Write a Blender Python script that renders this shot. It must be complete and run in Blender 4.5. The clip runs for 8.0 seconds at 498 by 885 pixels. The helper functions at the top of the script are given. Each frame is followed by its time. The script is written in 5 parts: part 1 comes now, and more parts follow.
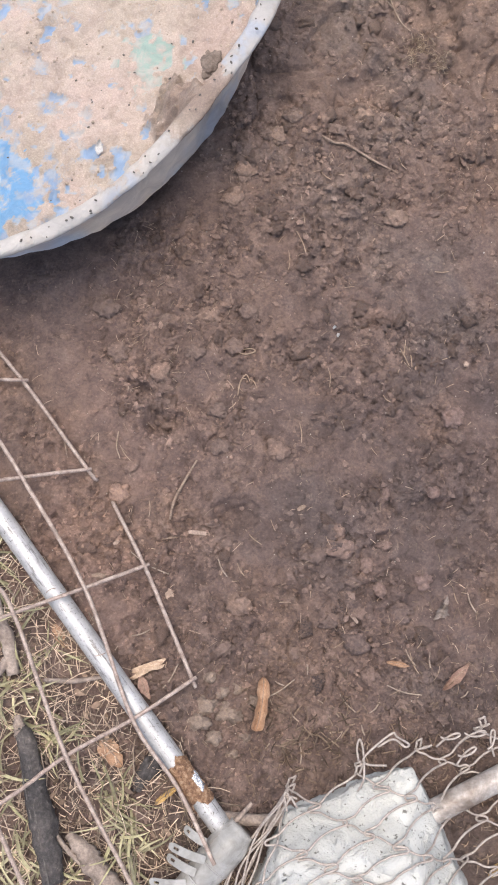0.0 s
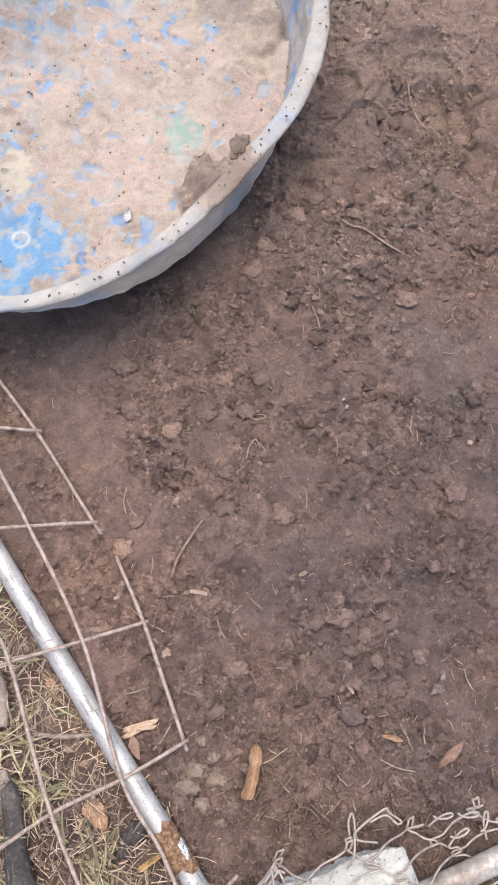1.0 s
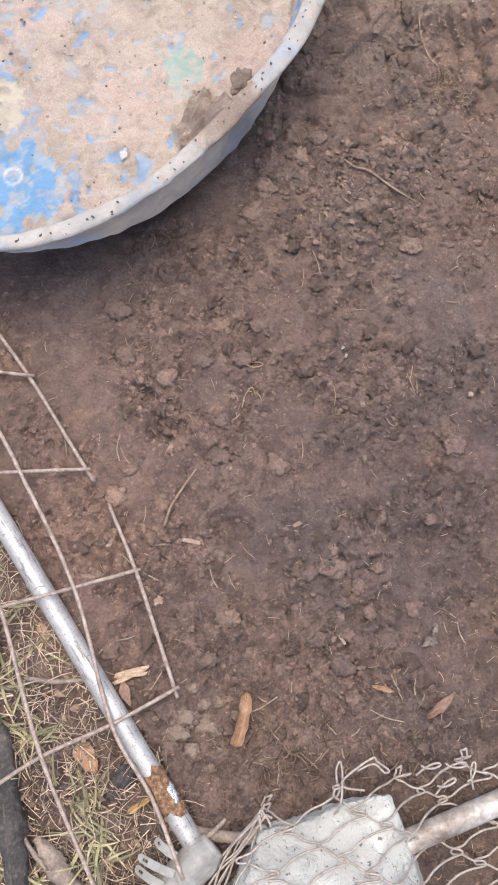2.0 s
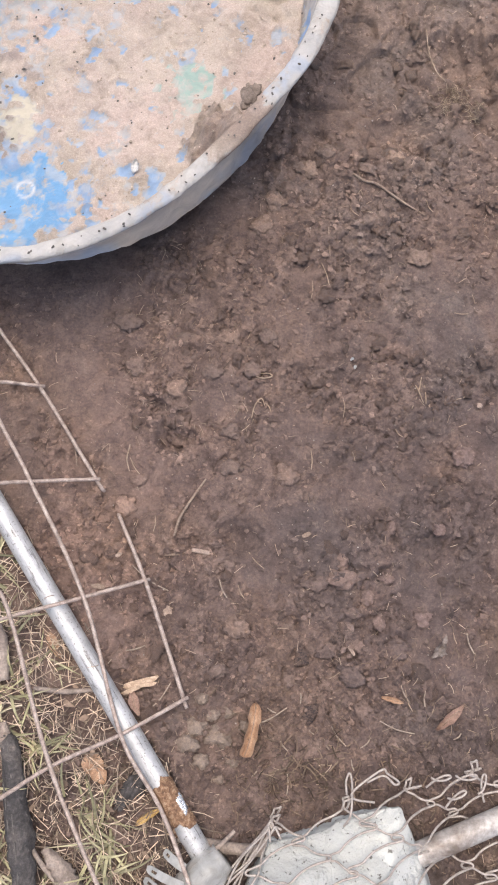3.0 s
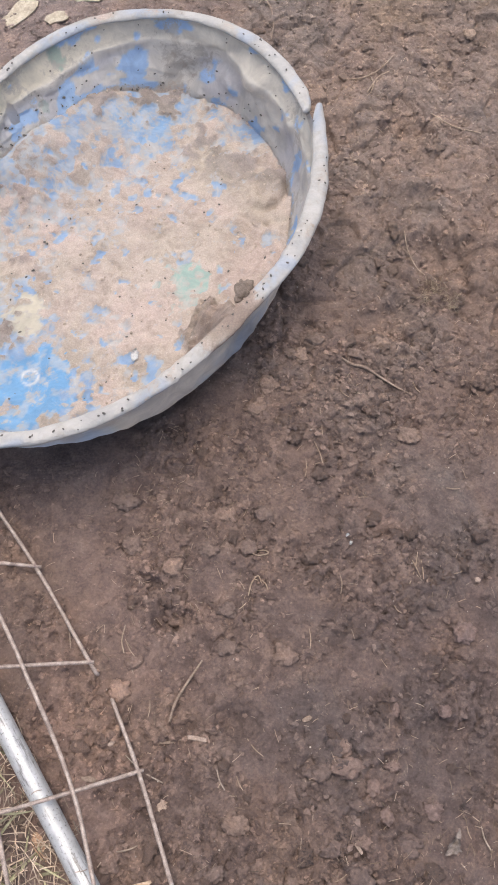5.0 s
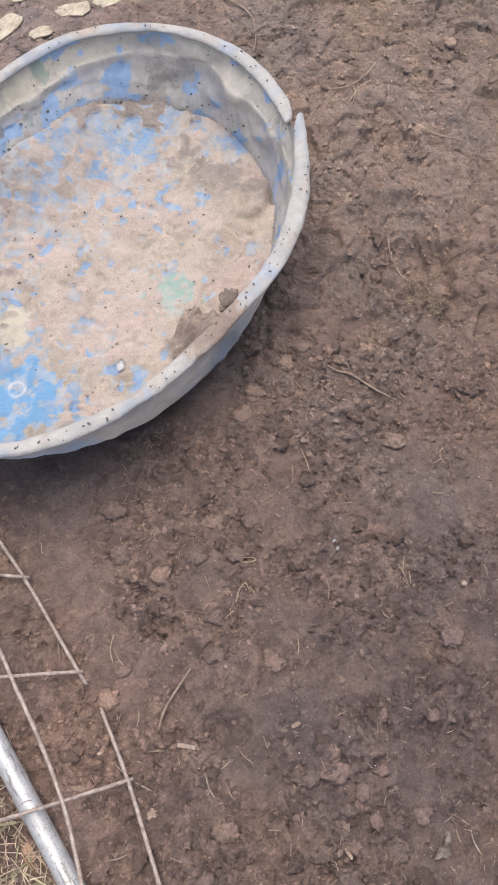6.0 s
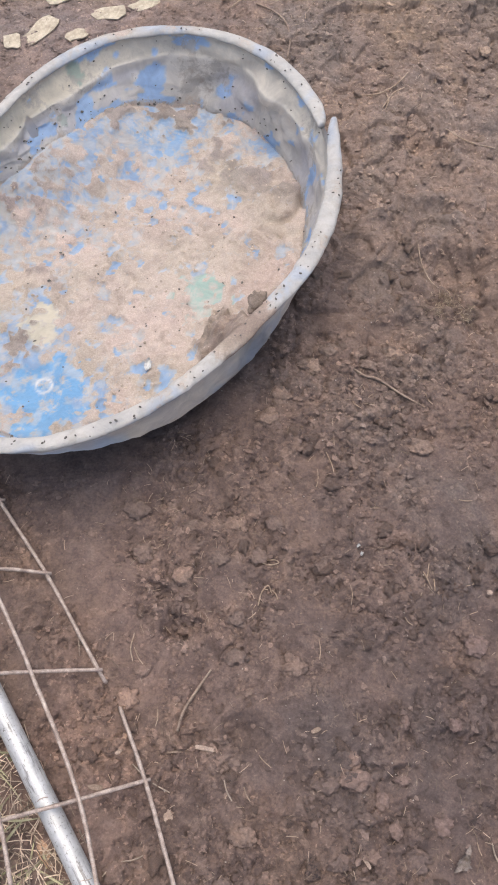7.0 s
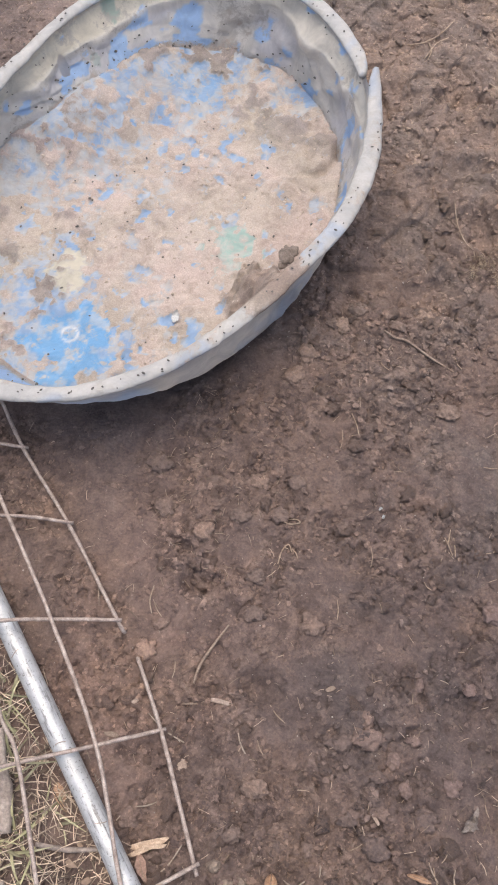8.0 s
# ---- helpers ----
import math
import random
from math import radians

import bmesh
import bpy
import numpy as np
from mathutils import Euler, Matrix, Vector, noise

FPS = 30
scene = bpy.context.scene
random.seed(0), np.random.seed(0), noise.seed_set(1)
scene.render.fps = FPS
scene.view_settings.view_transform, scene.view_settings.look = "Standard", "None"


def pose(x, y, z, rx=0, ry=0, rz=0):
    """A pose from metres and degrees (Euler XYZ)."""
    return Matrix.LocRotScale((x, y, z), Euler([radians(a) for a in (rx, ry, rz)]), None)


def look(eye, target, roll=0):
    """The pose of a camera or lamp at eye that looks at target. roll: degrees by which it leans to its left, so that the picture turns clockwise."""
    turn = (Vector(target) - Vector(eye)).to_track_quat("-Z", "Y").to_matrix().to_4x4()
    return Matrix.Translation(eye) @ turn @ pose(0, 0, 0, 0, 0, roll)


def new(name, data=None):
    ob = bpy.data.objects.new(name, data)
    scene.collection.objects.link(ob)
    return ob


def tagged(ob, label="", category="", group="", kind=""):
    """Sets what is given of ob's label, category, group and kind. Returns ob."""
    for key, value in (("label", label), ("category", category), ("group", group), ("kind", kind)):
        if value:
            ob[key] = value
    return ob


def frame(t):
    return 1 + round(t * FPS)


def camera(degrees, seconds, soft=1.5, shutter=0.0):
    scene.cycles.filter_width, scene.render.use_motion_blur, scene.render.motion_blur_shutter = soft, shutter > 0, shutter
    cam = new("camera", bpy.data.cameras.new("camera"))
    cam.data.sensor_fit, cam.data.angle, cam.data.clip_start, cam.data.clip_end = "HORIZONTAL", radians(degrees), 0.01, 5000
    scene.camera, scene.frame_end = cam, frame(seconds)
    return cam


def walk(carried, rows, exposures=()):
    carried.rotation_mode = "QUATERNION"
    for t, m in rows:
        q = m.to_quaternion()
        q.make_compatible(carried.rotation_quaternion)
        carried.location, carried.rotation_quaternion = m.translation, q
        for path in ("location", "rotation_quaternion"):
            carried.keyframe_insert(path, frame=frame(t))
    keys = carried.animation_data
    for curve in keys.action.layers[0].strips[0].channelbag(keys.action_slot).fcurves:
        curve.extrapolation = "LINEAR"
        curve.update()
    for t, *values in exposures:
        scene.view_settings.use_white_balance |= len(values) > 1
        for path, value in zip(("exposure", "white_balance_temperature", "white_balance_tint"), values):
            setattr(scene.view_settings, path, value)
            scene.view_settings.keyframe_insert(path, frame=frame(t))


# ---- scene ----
from mathutils.bvhtree import BVHTree

cam = camera(33.9, 8.0, soft=1.9)

PATH = [
    (0, (0.012, -0.041, 1.335), (-0.004, 0.289, -0.638), -2.6),
    (0.5, (0.007, -0.082, 1.341), (0.062, 0.493, -0.573), 5.6),
    (0.7, (-0.006, -0.069, 1.349), (0.033, 0.485, -0.573), 4.5),
    (1, (-0.022, -0.074, 1.352), (-0.012, 0.448, -0.579), 4.7),
    (1.2, (-0.018, -0.066, 1.341), (-0.007, 0.346, -0.616), 6.3),
    (2.3, (-0.006, -0.066, 1.329), (-0.004, 0.319, -0.634), 4.8),
    (2.5, (-0.006, -0.066, 1.329), (-0.008, 0.305, -0.637), 4.3),
    (3, (-0.014, -0.076, 1.332), (-0.021, 0.358, -0.621), 3.8),
    (3.5, (-0.015, -0.066, 1.325), (-0.046, 0.316, -0.638), 0.9),
    (4, (-0.01, -0.056, 1.327), (-0.043, 0.325, -0.636), -0.2),
    (4.5, (0.01, -0.046, 1.339), (-0.118, 0.491, -0.584), -9.5),
    (4.7, (0.015, -0.05, 1.337), (-0.094, 0.688, -0.519), -5.4),
    (5, (-0.004, -0.072, 1.344), (-0.047, 0.76, -0.474), 1.0),
    (5.2, (-0.018, -0.085, 1.342), (-0.046, 0.77, -0.466), 2.3),
    (6.3, (0.032, -0.073, 1.353), (-0.043, 0.776, -0.456), -2.3),
    (6.5, (0.034, -0.08, 1.344), (-0.076, 0.778, -0.459), -3.8),
    (7, (0.004, -0.088, 1.337), (-0.08, 0.785, -0.461), -0.7),
    (7.5, (-0.008, -0.088, 1.329), (-0.089, 0.726, -0.496), 0.4),
    (8, (-0.025, -0.078, 1.332), (-0.12, 0.686, -0.514), 0.3),
]

walk(cam, [(t, look(eye, aim, lean)) for t, eye, aim, lean in PATH],
     exposures=((0.0, 0.96, 6500, 10.0), (4.0, 0.94, 6500, 10.0), (5.0, 0.82, 6450, 8.5), (8.0, 0.80, 6450, 8.5)))

# ---- light: a bright overcast sky, the sun veiled, almost overhead ----
SUN_EL, SUN_AZ = radians(79), radians(-20)      # azimuth from +y, towards +x
world = bpy.data.worlds.new("sky")
scene.world = world
world.use_nodes = True
wn = world.node_tree
sky = wn.nodes.new("ShaderNodeTexSky")
sky.sky_type, sky.sun_disc = "NISHITA", False
sky.sun_elevation, sky.sun_rotation = SUN_EL, SUN_AZ
sky.air_density, sky.dust_density = 1.0, 6.0
wn.links.new(sky.outputs[0], wn.nodes["Background"].inputs[0])
wn.nodes["Background"].inputs[1].default_value = 0.145
sun = new("sun", bpy.data.lights.new("sun", "SUN"))
sun.data.energy, sun.data.angle, sun.data.color = 0.40, radians(50), (1.0, 0.95, 0.88)
toward = Vector((math.sin(SUN_AZ) * math.cos(SUN_EL), math.cos(SUN_AZ) * math.cos(SUN_EL), math.sin(SUN_EL)))
sun.matrix_world = look(toward * 20, (0, 0, 0))


# ---- materials ----
def nodes_of(name):
    m = bpy.data.materials.new(name)
    m.use_nodes = True
    return m, m.node_tree, m.node_tree.nodes["Principled BSDF"]


def node(tree, kind, **inputs):
    n = tree.nodes.new(kind)
    for key, value in inputs.items():
        n.inputs[key.replace("_", " ")].default_value = value
    return n


def noise_tex(tree, scale, detail=6.0, rough=0.6, warp=0.0):
    co = tree.nodes.new("ShaderNodeTexCoord")
    n = node(tree, "ShaderNodeTexNoise", Scale=scale, Detail=detail, Roughness=rough, Distortion=warp)
    tree.links.new(co.outputs["Object"], n.inputs["Vector"])
    return n.outputs["Fac"]


def ramp(tree, fac, stops):
    r = tree.nodes.new("ShaderNodeValToRGB")
    while len(r.color_ramp.elements) < len(stops):
        r.color_ramp.elements.new(0.5)
    for e, (p, c) in zip(r.color_ramp.elements, stops):
        e.position, e.color = p, (*c, 1)
    tree.links.new(fac, r.inputs[0])
    return r.outputs[0]


def mix(tree, fac, a, b, kind="MIX"):
    m = tree.nodes.new("ShaderNodeMix")
    m.data_type, m.blend_type = "RGBA", kind
    for slot, v in ((0, fac), (6, a), (7, b)):
        if isinstance(v, (int, float)):
            m.inputs[slot].default_value = v
        elif isinstance(v, tuple):
            m.inputs[slot].default_value = (*v, 1)
        else:
            tree.links.new(v, m.inputs[slot])
    return m.outputs[2]


def calc(tree, op, a, b):
    m = tree.nodes.new("ShaderNodeMath")
    m.operation = op
    for slot, v in ((0, a), (1, b)):
        if isinstance(v, (int, float)):
            m.inputs[slot].default_value = v
        else:
            tree.links.new(v, m.inputs[slot])
    return m.outputs[0]


def bump(tree, bsdf, height, strength, distance):
    b = node(tree, "ShaderNodeBump", Strength=strength, Distance=distance)
    tree.links.new(height, b.inputs["Height"])
    tree.links.new(b.outputs[0], bsdf.inputs["Normal"])


def attribute(tree, name):
    a = tree.nodes.new("ShaderNodeAttribute")
    a.attribute_name = name
    return a


def island_random(tree):
    return tree.nodes.new("ShaderNodeNewGeometry").outputs["Random Per Island"]


def soil_material(name, lumps=False, pale=1.0, rust=0.0, sheet=False):
    m, t, p = nodes_of(name)
    fine = noise_tex(t, 210, 8, 0.75)
    mid = noise_tex(t, 34, 8, 0.7, 0.5)
    wide = noise_tex(t, 3.4, 5, 0.6, 0.6)
    rusty = noise_tex(t, 7.5, 5, 0.65, 0.5)
    base = ramp(t, mid, [(0.30, (0.118, 0.087, 0.076)), (0.50, (0.147, 0.108, 0.095)), (0.62, (0.170, 0.127, 0.111)), (0.74, (0.217, 0.169, 0.145))])
    base = mix(t, 1.0, base, ramp(t, noise_tex(t, 15, 5, 0.65, 0.8), [(0.33, (0.74, 0.74, 0.75)), (0.48, (1.0, 1.0, 1.0)), (0.66, (1.20, 1.18, 1.13))]), "MULTIPLY")
    zone = ramp(t, wide, [(0.34, (0.82, 0.86, 0.90)), (0.5, (1.0, 0.97, 0.96)), (0.66, (1.10, 1.04, 0.96))])
    col = mix(t, 1.0, base, zone, "MULTIPLY")
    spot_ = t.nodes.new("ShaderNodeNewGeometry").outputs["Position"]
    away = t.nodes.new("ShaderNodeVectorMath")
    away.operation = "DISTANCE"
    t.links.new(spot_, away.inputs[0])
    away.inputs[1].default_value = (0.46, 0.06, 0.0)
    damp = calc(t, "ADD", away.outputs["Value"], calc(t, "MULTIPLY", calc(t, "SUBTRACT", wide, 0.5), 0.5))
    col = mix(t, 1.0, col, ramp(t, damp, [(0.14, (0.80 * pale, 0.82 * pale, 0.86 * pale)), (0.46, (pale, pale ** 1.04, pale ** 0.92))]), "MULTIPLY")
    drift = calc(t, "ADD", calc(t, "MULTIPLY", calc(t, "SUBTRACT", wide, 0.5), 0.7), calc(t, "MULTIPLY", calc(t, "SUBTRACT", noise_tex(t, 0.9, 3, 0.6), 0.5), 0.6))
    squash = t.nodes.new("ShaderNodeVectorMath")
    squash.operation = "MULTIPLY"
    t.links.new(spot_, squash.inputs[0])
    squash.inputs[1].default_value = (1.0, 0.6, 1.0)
    # the last zone darkens the flat outer ground, for relief shade it lacks
    # the third is drier soil by the mesh, with some haze in its paleness
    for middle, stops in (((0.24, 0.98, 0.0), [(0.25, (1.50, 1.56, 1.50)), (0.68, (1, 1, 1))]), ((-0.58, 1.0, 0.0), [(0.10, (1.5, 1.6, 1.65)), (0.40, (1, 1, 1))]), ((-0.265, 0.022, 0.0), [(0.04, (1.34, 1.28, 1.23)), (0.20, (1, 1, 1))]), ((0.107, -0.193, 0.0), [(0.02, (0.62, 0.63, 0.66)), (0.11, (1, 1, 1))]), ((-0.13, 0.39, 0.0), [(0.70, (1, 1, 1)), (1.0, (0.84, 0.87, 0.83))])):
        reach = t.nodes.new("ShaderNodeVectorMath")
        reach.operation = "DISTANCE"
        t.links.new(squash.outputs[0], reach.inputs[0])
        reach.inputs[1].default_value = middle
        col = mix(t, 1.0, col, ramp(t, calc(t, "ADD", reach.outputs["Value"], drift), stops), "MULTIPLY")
    col = mix(t, ramp(t, rusty, [(0.56, (rust, rust, rust)), (0.74, (0.20, 0.20, 0.20))]), col, (0.215, 0.125, 0.092))
    loose = attribute(t, "loose").outputs["Fac"] if sheet else 0.5
    col = mix(t, 1.0, col, ramp(t, calc(t, "ADD", loose, calc(t, "MULTIPLY", calc(t, "SUBTRACT", fine, 0.5), 0.5)), [(0.05, (0.74, 0.74, 0.75)), (0.42, (0.98, 0.98, 0.98)), (0.65, (1.16, 1.15, 1.13)), (0.95, (1.62, 1.58, 1.48))]), "MULTIPLY")
    grit = ramp(t, fine, [(0.32, (0.76, 0.755, 0.75)), (0.48, (1.0, 1.0, 1.0)), (0.60, (1.16, 1.15, 1.13)), (0.71, (1.9, 1.84, 1.7))])
    col = mix(t, 1.0, col, grit, "MULTIPLY")
    if lumps:
        tone = ramp(t, island_random(t), [(0.0, (0.74, 0.74, 0.75)), (0.45, (1.05, 1.04, 1.02)), (0.80, (1.32, 1.31, 1.27)), (0.95, (1.55, 1.54, 1.47)), (1.0, (1.85, 1.84, 1.74))])
        col = mix(t, 1.0, col, tone, "MULTIPLY")
    t.links.new(col, p.inputs["Base Color"])
    wet = ramp(t, noise_tex(t, 2.3, 3, 0.5), [(0.42, (0.88, 0.88, 0.88)), (0.62, (0.6, 0.6, 0.6))])
    t.links.new(wet, p.inputs["Roughness"])
    p.inputs["Specular IOR Level"].default_value = 0.3
    bump(t, p, calc(t, "ADD", fine, calc(t, "MULTIPLY", mid, 1.6)), 0.9, 0.005)
    return m


def plain_material(name, low, mid_, high, scale, rough=0.7, relief=0.002, metal=0.0, islands=0.0, spec=0.4, stretch=None):
    """A surface of three tones, in two sizes of grain."""
    m, t, p = nodes_of(name)
    a = noise_tex(t, scale, 6, 0.65, 0.3)
    b = noise_tex(t, scale * 7, 5, 0.6)
    col = ramp(t, a, [(0.32, low), (0.5, mid_), (0.68, high)])
    col = mix(t, 0.55, col, ramp(t, b, [(0.35, (0.6, 0.6, 0.6)), (0.65, (1.35, 1.35, 1.35))]), "MULTIPLY")
    if islands:
        tone = ramp(t, island_random(t), [(0.0, (1 - islands,) * 3), (1.0, (1 + islands,) * 3)])
        col = mix(t, 1.0, col, tone, "MULTIPLY")
    t.links.new(col, p.inputs["Base Color"])
    p.inputs["Roughness"].default_value, p.inputs["Metallic"].default_value = rough, metal
    p.inputs["Specular IOR Level"].default_value = spec
    bump(t, p, calc(t, "ADD", a, b), 0.6, relief)
    return m


def plastic_material(name, thin_=0.0):
    """Sun-bleached printed plastic under a film of dried mud: 'print' is the print's colour and the ledge's painted
    highlight, 'mud' the thickness of the mud.
    """
    m, t, p = nodes_of(name)
    grain = noise_tex(t, 75, 8, 0.75, 0.5)
    blot = noise_tex(t, 19, 7, 0.7, 0.9)
    broad = noise_tex(t, 6, 4, 0.6, 0.5)
    dust = noise_tex(t, 330, 5, 0.75)
    cover = calc(t, "ADD", attribute(t, "mud").outputs["Fac"], calc(t, "MULTIPLY", calc(t, "SUBTRACT", grain, 0.5), 0.75))
    film = calc(t, "ADD", cover, calc(t, "MULTIPLY", calc(t, "SUBTRACT", blot, 0.5), 0.9))
    paint = mix(t, 0.7, attribute(t, "print").outputs["Color"], ramp(t, blot, [(0.35, (0.72, 0.73, 0.75)), (0.6, (1.05, 1.05, 1.05))]), "MULTIPLY")
    grime = ramp(t, blot, [(0.3, (0.31, 0.28, 0.25)), (0.55, (0.42, 0.395, 0.36)), (0.72, (0.52, 0.495, 0.46))])
    crust = ramp(t, broad, [(0.34, (0.405, 0.350, 0.290)), (0.5, (0.445, 0.376, 0.325)), (0.66, (0.464, 0.376, 0.331))])
    crust = mix(t, 1.0, crust, ramp(t, blot, [(0.3, (0.72, 0.70, 0.68)), (0.5, (1.0, 1.0, 1.0)), (0.7, (1.14, 1.15, 1.16))]), "MULTIPLY")
    crust = mix(t, 0.6, crust, ramp(t, dust, [(0.32, (0.72, 0.71, 0.70)), (0.5, (1, 1, 1)), (0.62, (1.26, 1.24, 1.2)), (0.71, (1.75, 1.75, 1.7))]), "MULTIPLY")
    thin = ramp(t, film, [(0.33, (0.06, 0.06, 0.06)), (0.47, (0.82, 0.82, 0.82))])
    crust = mix(t, attribute(t, "clot").outputs["Fac"], crust, mix(t, 1.0, crust, (0.70, 0.715, 0.76), "MULTIPLY"))
    crust = mix(t, attribute(t, "damp").outputs["Fac"], crust, mix(t, 1.0, crust, (0.60, 0.57, 0.54), "MULTIPLY"))
    thick = ramp(t, cover, [(0.47, (0, 0, 0)), (0.58, (1, 1, 1))])
    col = mix(t, thin, paint, grime)
    col = mix(t, thick, col, crust)
    t.links.new(col, p.inputs["Base Color"])
    t.links.new(ramp(t, film, [(0.3, (0.5,) * 3), (0.6, (0.88,) * 3)]), p.inputs["Roughness"])
    p.inputs["Specular IOR Level"].default_value = 0.35
    bump(t, p, calc(t, "ADD", calc(t, "MULTIPLY", grain, 1.6), calc(t, "MULTIPLY", dust, 0.45)), 0.7, 0.005)
    if thin_:
        through_light, blend = t.nodes.new("ShaderNodeBsdfTranslucent"), t.nodes.new("ShaderNodeMixShader")
        t.links.new(mix(t, 1.0, col, (1.5, 1.45, 1.4), "MULTIPLY"), through_light.inputs["Color"])
        blend.inputs[0].default_value = thin_
        t.links.new(p.outputs[0], blend.inputs[1])
        t.links.new(through_light.outputs[0], blend.inputs[2])
        t.links.new(blend.outputs[0], t.nodes["Material Output"].inputs["Surface"])
    return m


def pole_material(name):
    """Zinc with long dark drawing marks along the pole and dull blotches."""
    m, t, p = nodes_of(name)
    co = t.nodes.new("ShaderNodeTexCoord")
    turn = node(t, "ShaderNodeMapping", Rotation=(0, 0, math.atan2(0.851, 0.660)), Scale=(1, 1, 1))
    t.links.new(co.outputs["Object"], turn.inputs["Vector"])
    long_ = node(t, "ShaderNodeMapping", Scale=(26, 260, 260))
    t.links.new(turn.outputs[0], long_.inputs["Vector"])
    marks = node(t, "ShaderNodeTexNoise", Scale=1.0, Detail=4.0, Roughness=0.6)
    t.links.new(long_.outputs[0], marks.inputs["Vector"])
    blotch, fine = noise_tex(t, 28, 6, 0.7, 0.5), noise_tex(t, 260, 4, 0.7)
    col = ramp(t, blotch, [(0.3, (0.33, 0.335, 0.335)), (0.5, (0.45, 0.455, 0.455)), (0.7, (0.55, 0.555, 0.555))])
    col = mix(t, 1.0, col, ramp(t, marks.outputs["Fac"], [(0.33, (0.48, 0.46, 0.45)), (0.43, (1, 1, 1))]), "MULTIPLY")
    col = mix(t, 1.0, col, ramp(t, fine, [(0.34, (0.42, 0.39, 0.36)), (0.42, (1, 1, 1))]), "MULTIPLY")
    t.links.new(col, p.inputs["Base Color"])
    p.inputs["Metallic"].default_value = 0.35
    t.links.new(ramp(t, blotch, [(0.3, (0.60,) * 3), (0.7, (0.42,) * 3)]), p.inputs["Roughness"])
    bump(t, p, calc(t, "ADD", marks.outputs["Fac"], blotch), 0.35, 0.0008)
    return m


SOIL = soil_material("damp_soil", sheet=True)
CRUMB = soil_material("soil_crumb", True)
DRY_CRUMB = soil_material("dry_crumb", True, 1.0)
CLOD = soil_material("dry_clod", False, 1.7)
GREY_CLOD = soil_material("grey_clod", False, 1.95)
DAMP_CLOD = soil_material("damp_clod", False, 1.25)
RUSTY = soil_material("rusty_clod", False, 1.65, 0.12)
for m_, tint_ in ((GREY_CLOD, (0.95, 1.0, 1.0)), (CLOD, (1.02, 0.98, 0.96))):
    _t = m_.node_tree
    _p = _t.nodes["Principled BSDF"]
    _t.links.new(mix(_t, 1.0, _p.inputs["Base Color"].links[0].from_socket, tint_, "MULTIPLY"), _p.inputs["Base Color"])
PLASTIC = plastic_material("bleached_plastic")
THIN_PLASTIC = plastic_material("thin_bleached_plastic", 0.38)
GALV = pole_material("galvanised_steel")
ZINC = plain_material("bright_zinc", (0.62, 0.62, 0.63), (0.74, 0.74, 0.74), (0.8, 0.8, 0.8), 60, 0.25, 0.002, 0.8)
WIRE = plain_material("weathered_wire", (0.22, 0.170, 0.145), (0.35, 0.280, 0.24), (0.48, 0.40, 0.35), 90, 0.65, 0.001, 0.1)
LINK_WIRE = plain_material("dull_zinc_wire", (0.27, 0.235, 0.205), (0.38, 0.335, 0.295), (0.49, 0.44, 0.395), 90, 0.5, 0.0006, 0.2)
RUST = plain_material("flaking_rust", (0.09, 0.055, 0.04), (0.27, 0.155, 0.09), (0.50, 0.36, 0.24), 150, 0.9, 0.007)
CONCRETE, _t, _p = nodes_of("pale_concrete")
_c = ramp(_t, noise_tex(_t, 7, 4, 0.55), [(0.3, (0.44, 0.452, 0.440)), (0.5, (0.475, 0.488, 0.468)), (0.7, (0.535, 0.545, 0.512))])
_c = mix(_t, 1.0, _c, ramp(_t, noise_tex(_t, 120, 4, 0.65), [(0.345, (0.30, 0.285, 0.27)), (0.385, (1, 1, 1))]), "MULTIPLY")
_c = mix(_t, 1.0, _c, ramp(_t, noise_tex(_t, 620, 3, 0.7), [(0.30, (0.74, 0.73, 0.72)), (0.42, (1, 1, 1)), (0.66, (1.05, 1.05, 1.05)), (0.74, (1.22, 1.22, 1.2))]), "MULTIPLY")
_t.links.new(_c, _p.inputs["Base Color"])
_p.inputs["Roughness"].default_value, _p.inputs["Specular IOR Level"].default_value = 0.9, 0.3
_r = ramp(_t, noise_tex(_t, 16, 4, 0.6, 0.6), [(0.44, (0.15,) * 3), (0.54, (1,) * 3)])
bump(_t, _p, calc(_t, "MULTIPLY", calc(_t, "ADD", noise_tex(_t, 260, 5, 0.75), calc(_t, "MULTIPLY", noise_tex(_t, 70, 4, 0.6), 0.8)), _r), 0.9, 0.004)
OLD_PIPE = plain_material("painted_old_pipe", (0.20, 0.16, 0.13), (0.42, 0.39, 0.36), (0.60, 0.58, 0.56), 17, 0.55, 0.001, 0.2)
LEAF_OCHRE = plain_material("dry_ochre_leaf", (0.25, 0.145, 0.085), (0.36, 0.225, 0.14), (0.46, 0.32, 0.215), 75, 0.6, 0.001)
LEAF_BROWN = plain_material("dry_brown_leaf", (0.17, 0.105, 0.078), (0.26, 0.165, 0.125), (0.35, 0.235, 0.18), 60, 0.65, 0.001)
LEAF_YELLOW = plain_material("yellow_leaf", (0.34, 0.22, 0.08), (0.43, 0.29, 0.11), (0.50, 0.36, 0.17), 60, 0.6, 0.001)
WOOD_PALE = plain_material("split_pale_wood", (0.34, 0.24, 0.16), (0.48, 0.36, 0.26), (0.60, 0.48, 0.37), 60, 0.75, 0.002)
TWIG_BROWN = plain_material("dry_stem", (0.17, 0.12, 0.09), (0.25, 0.185, 0.14), (0.34, 0.265, 0.205), 60, 0.75, 0.002)
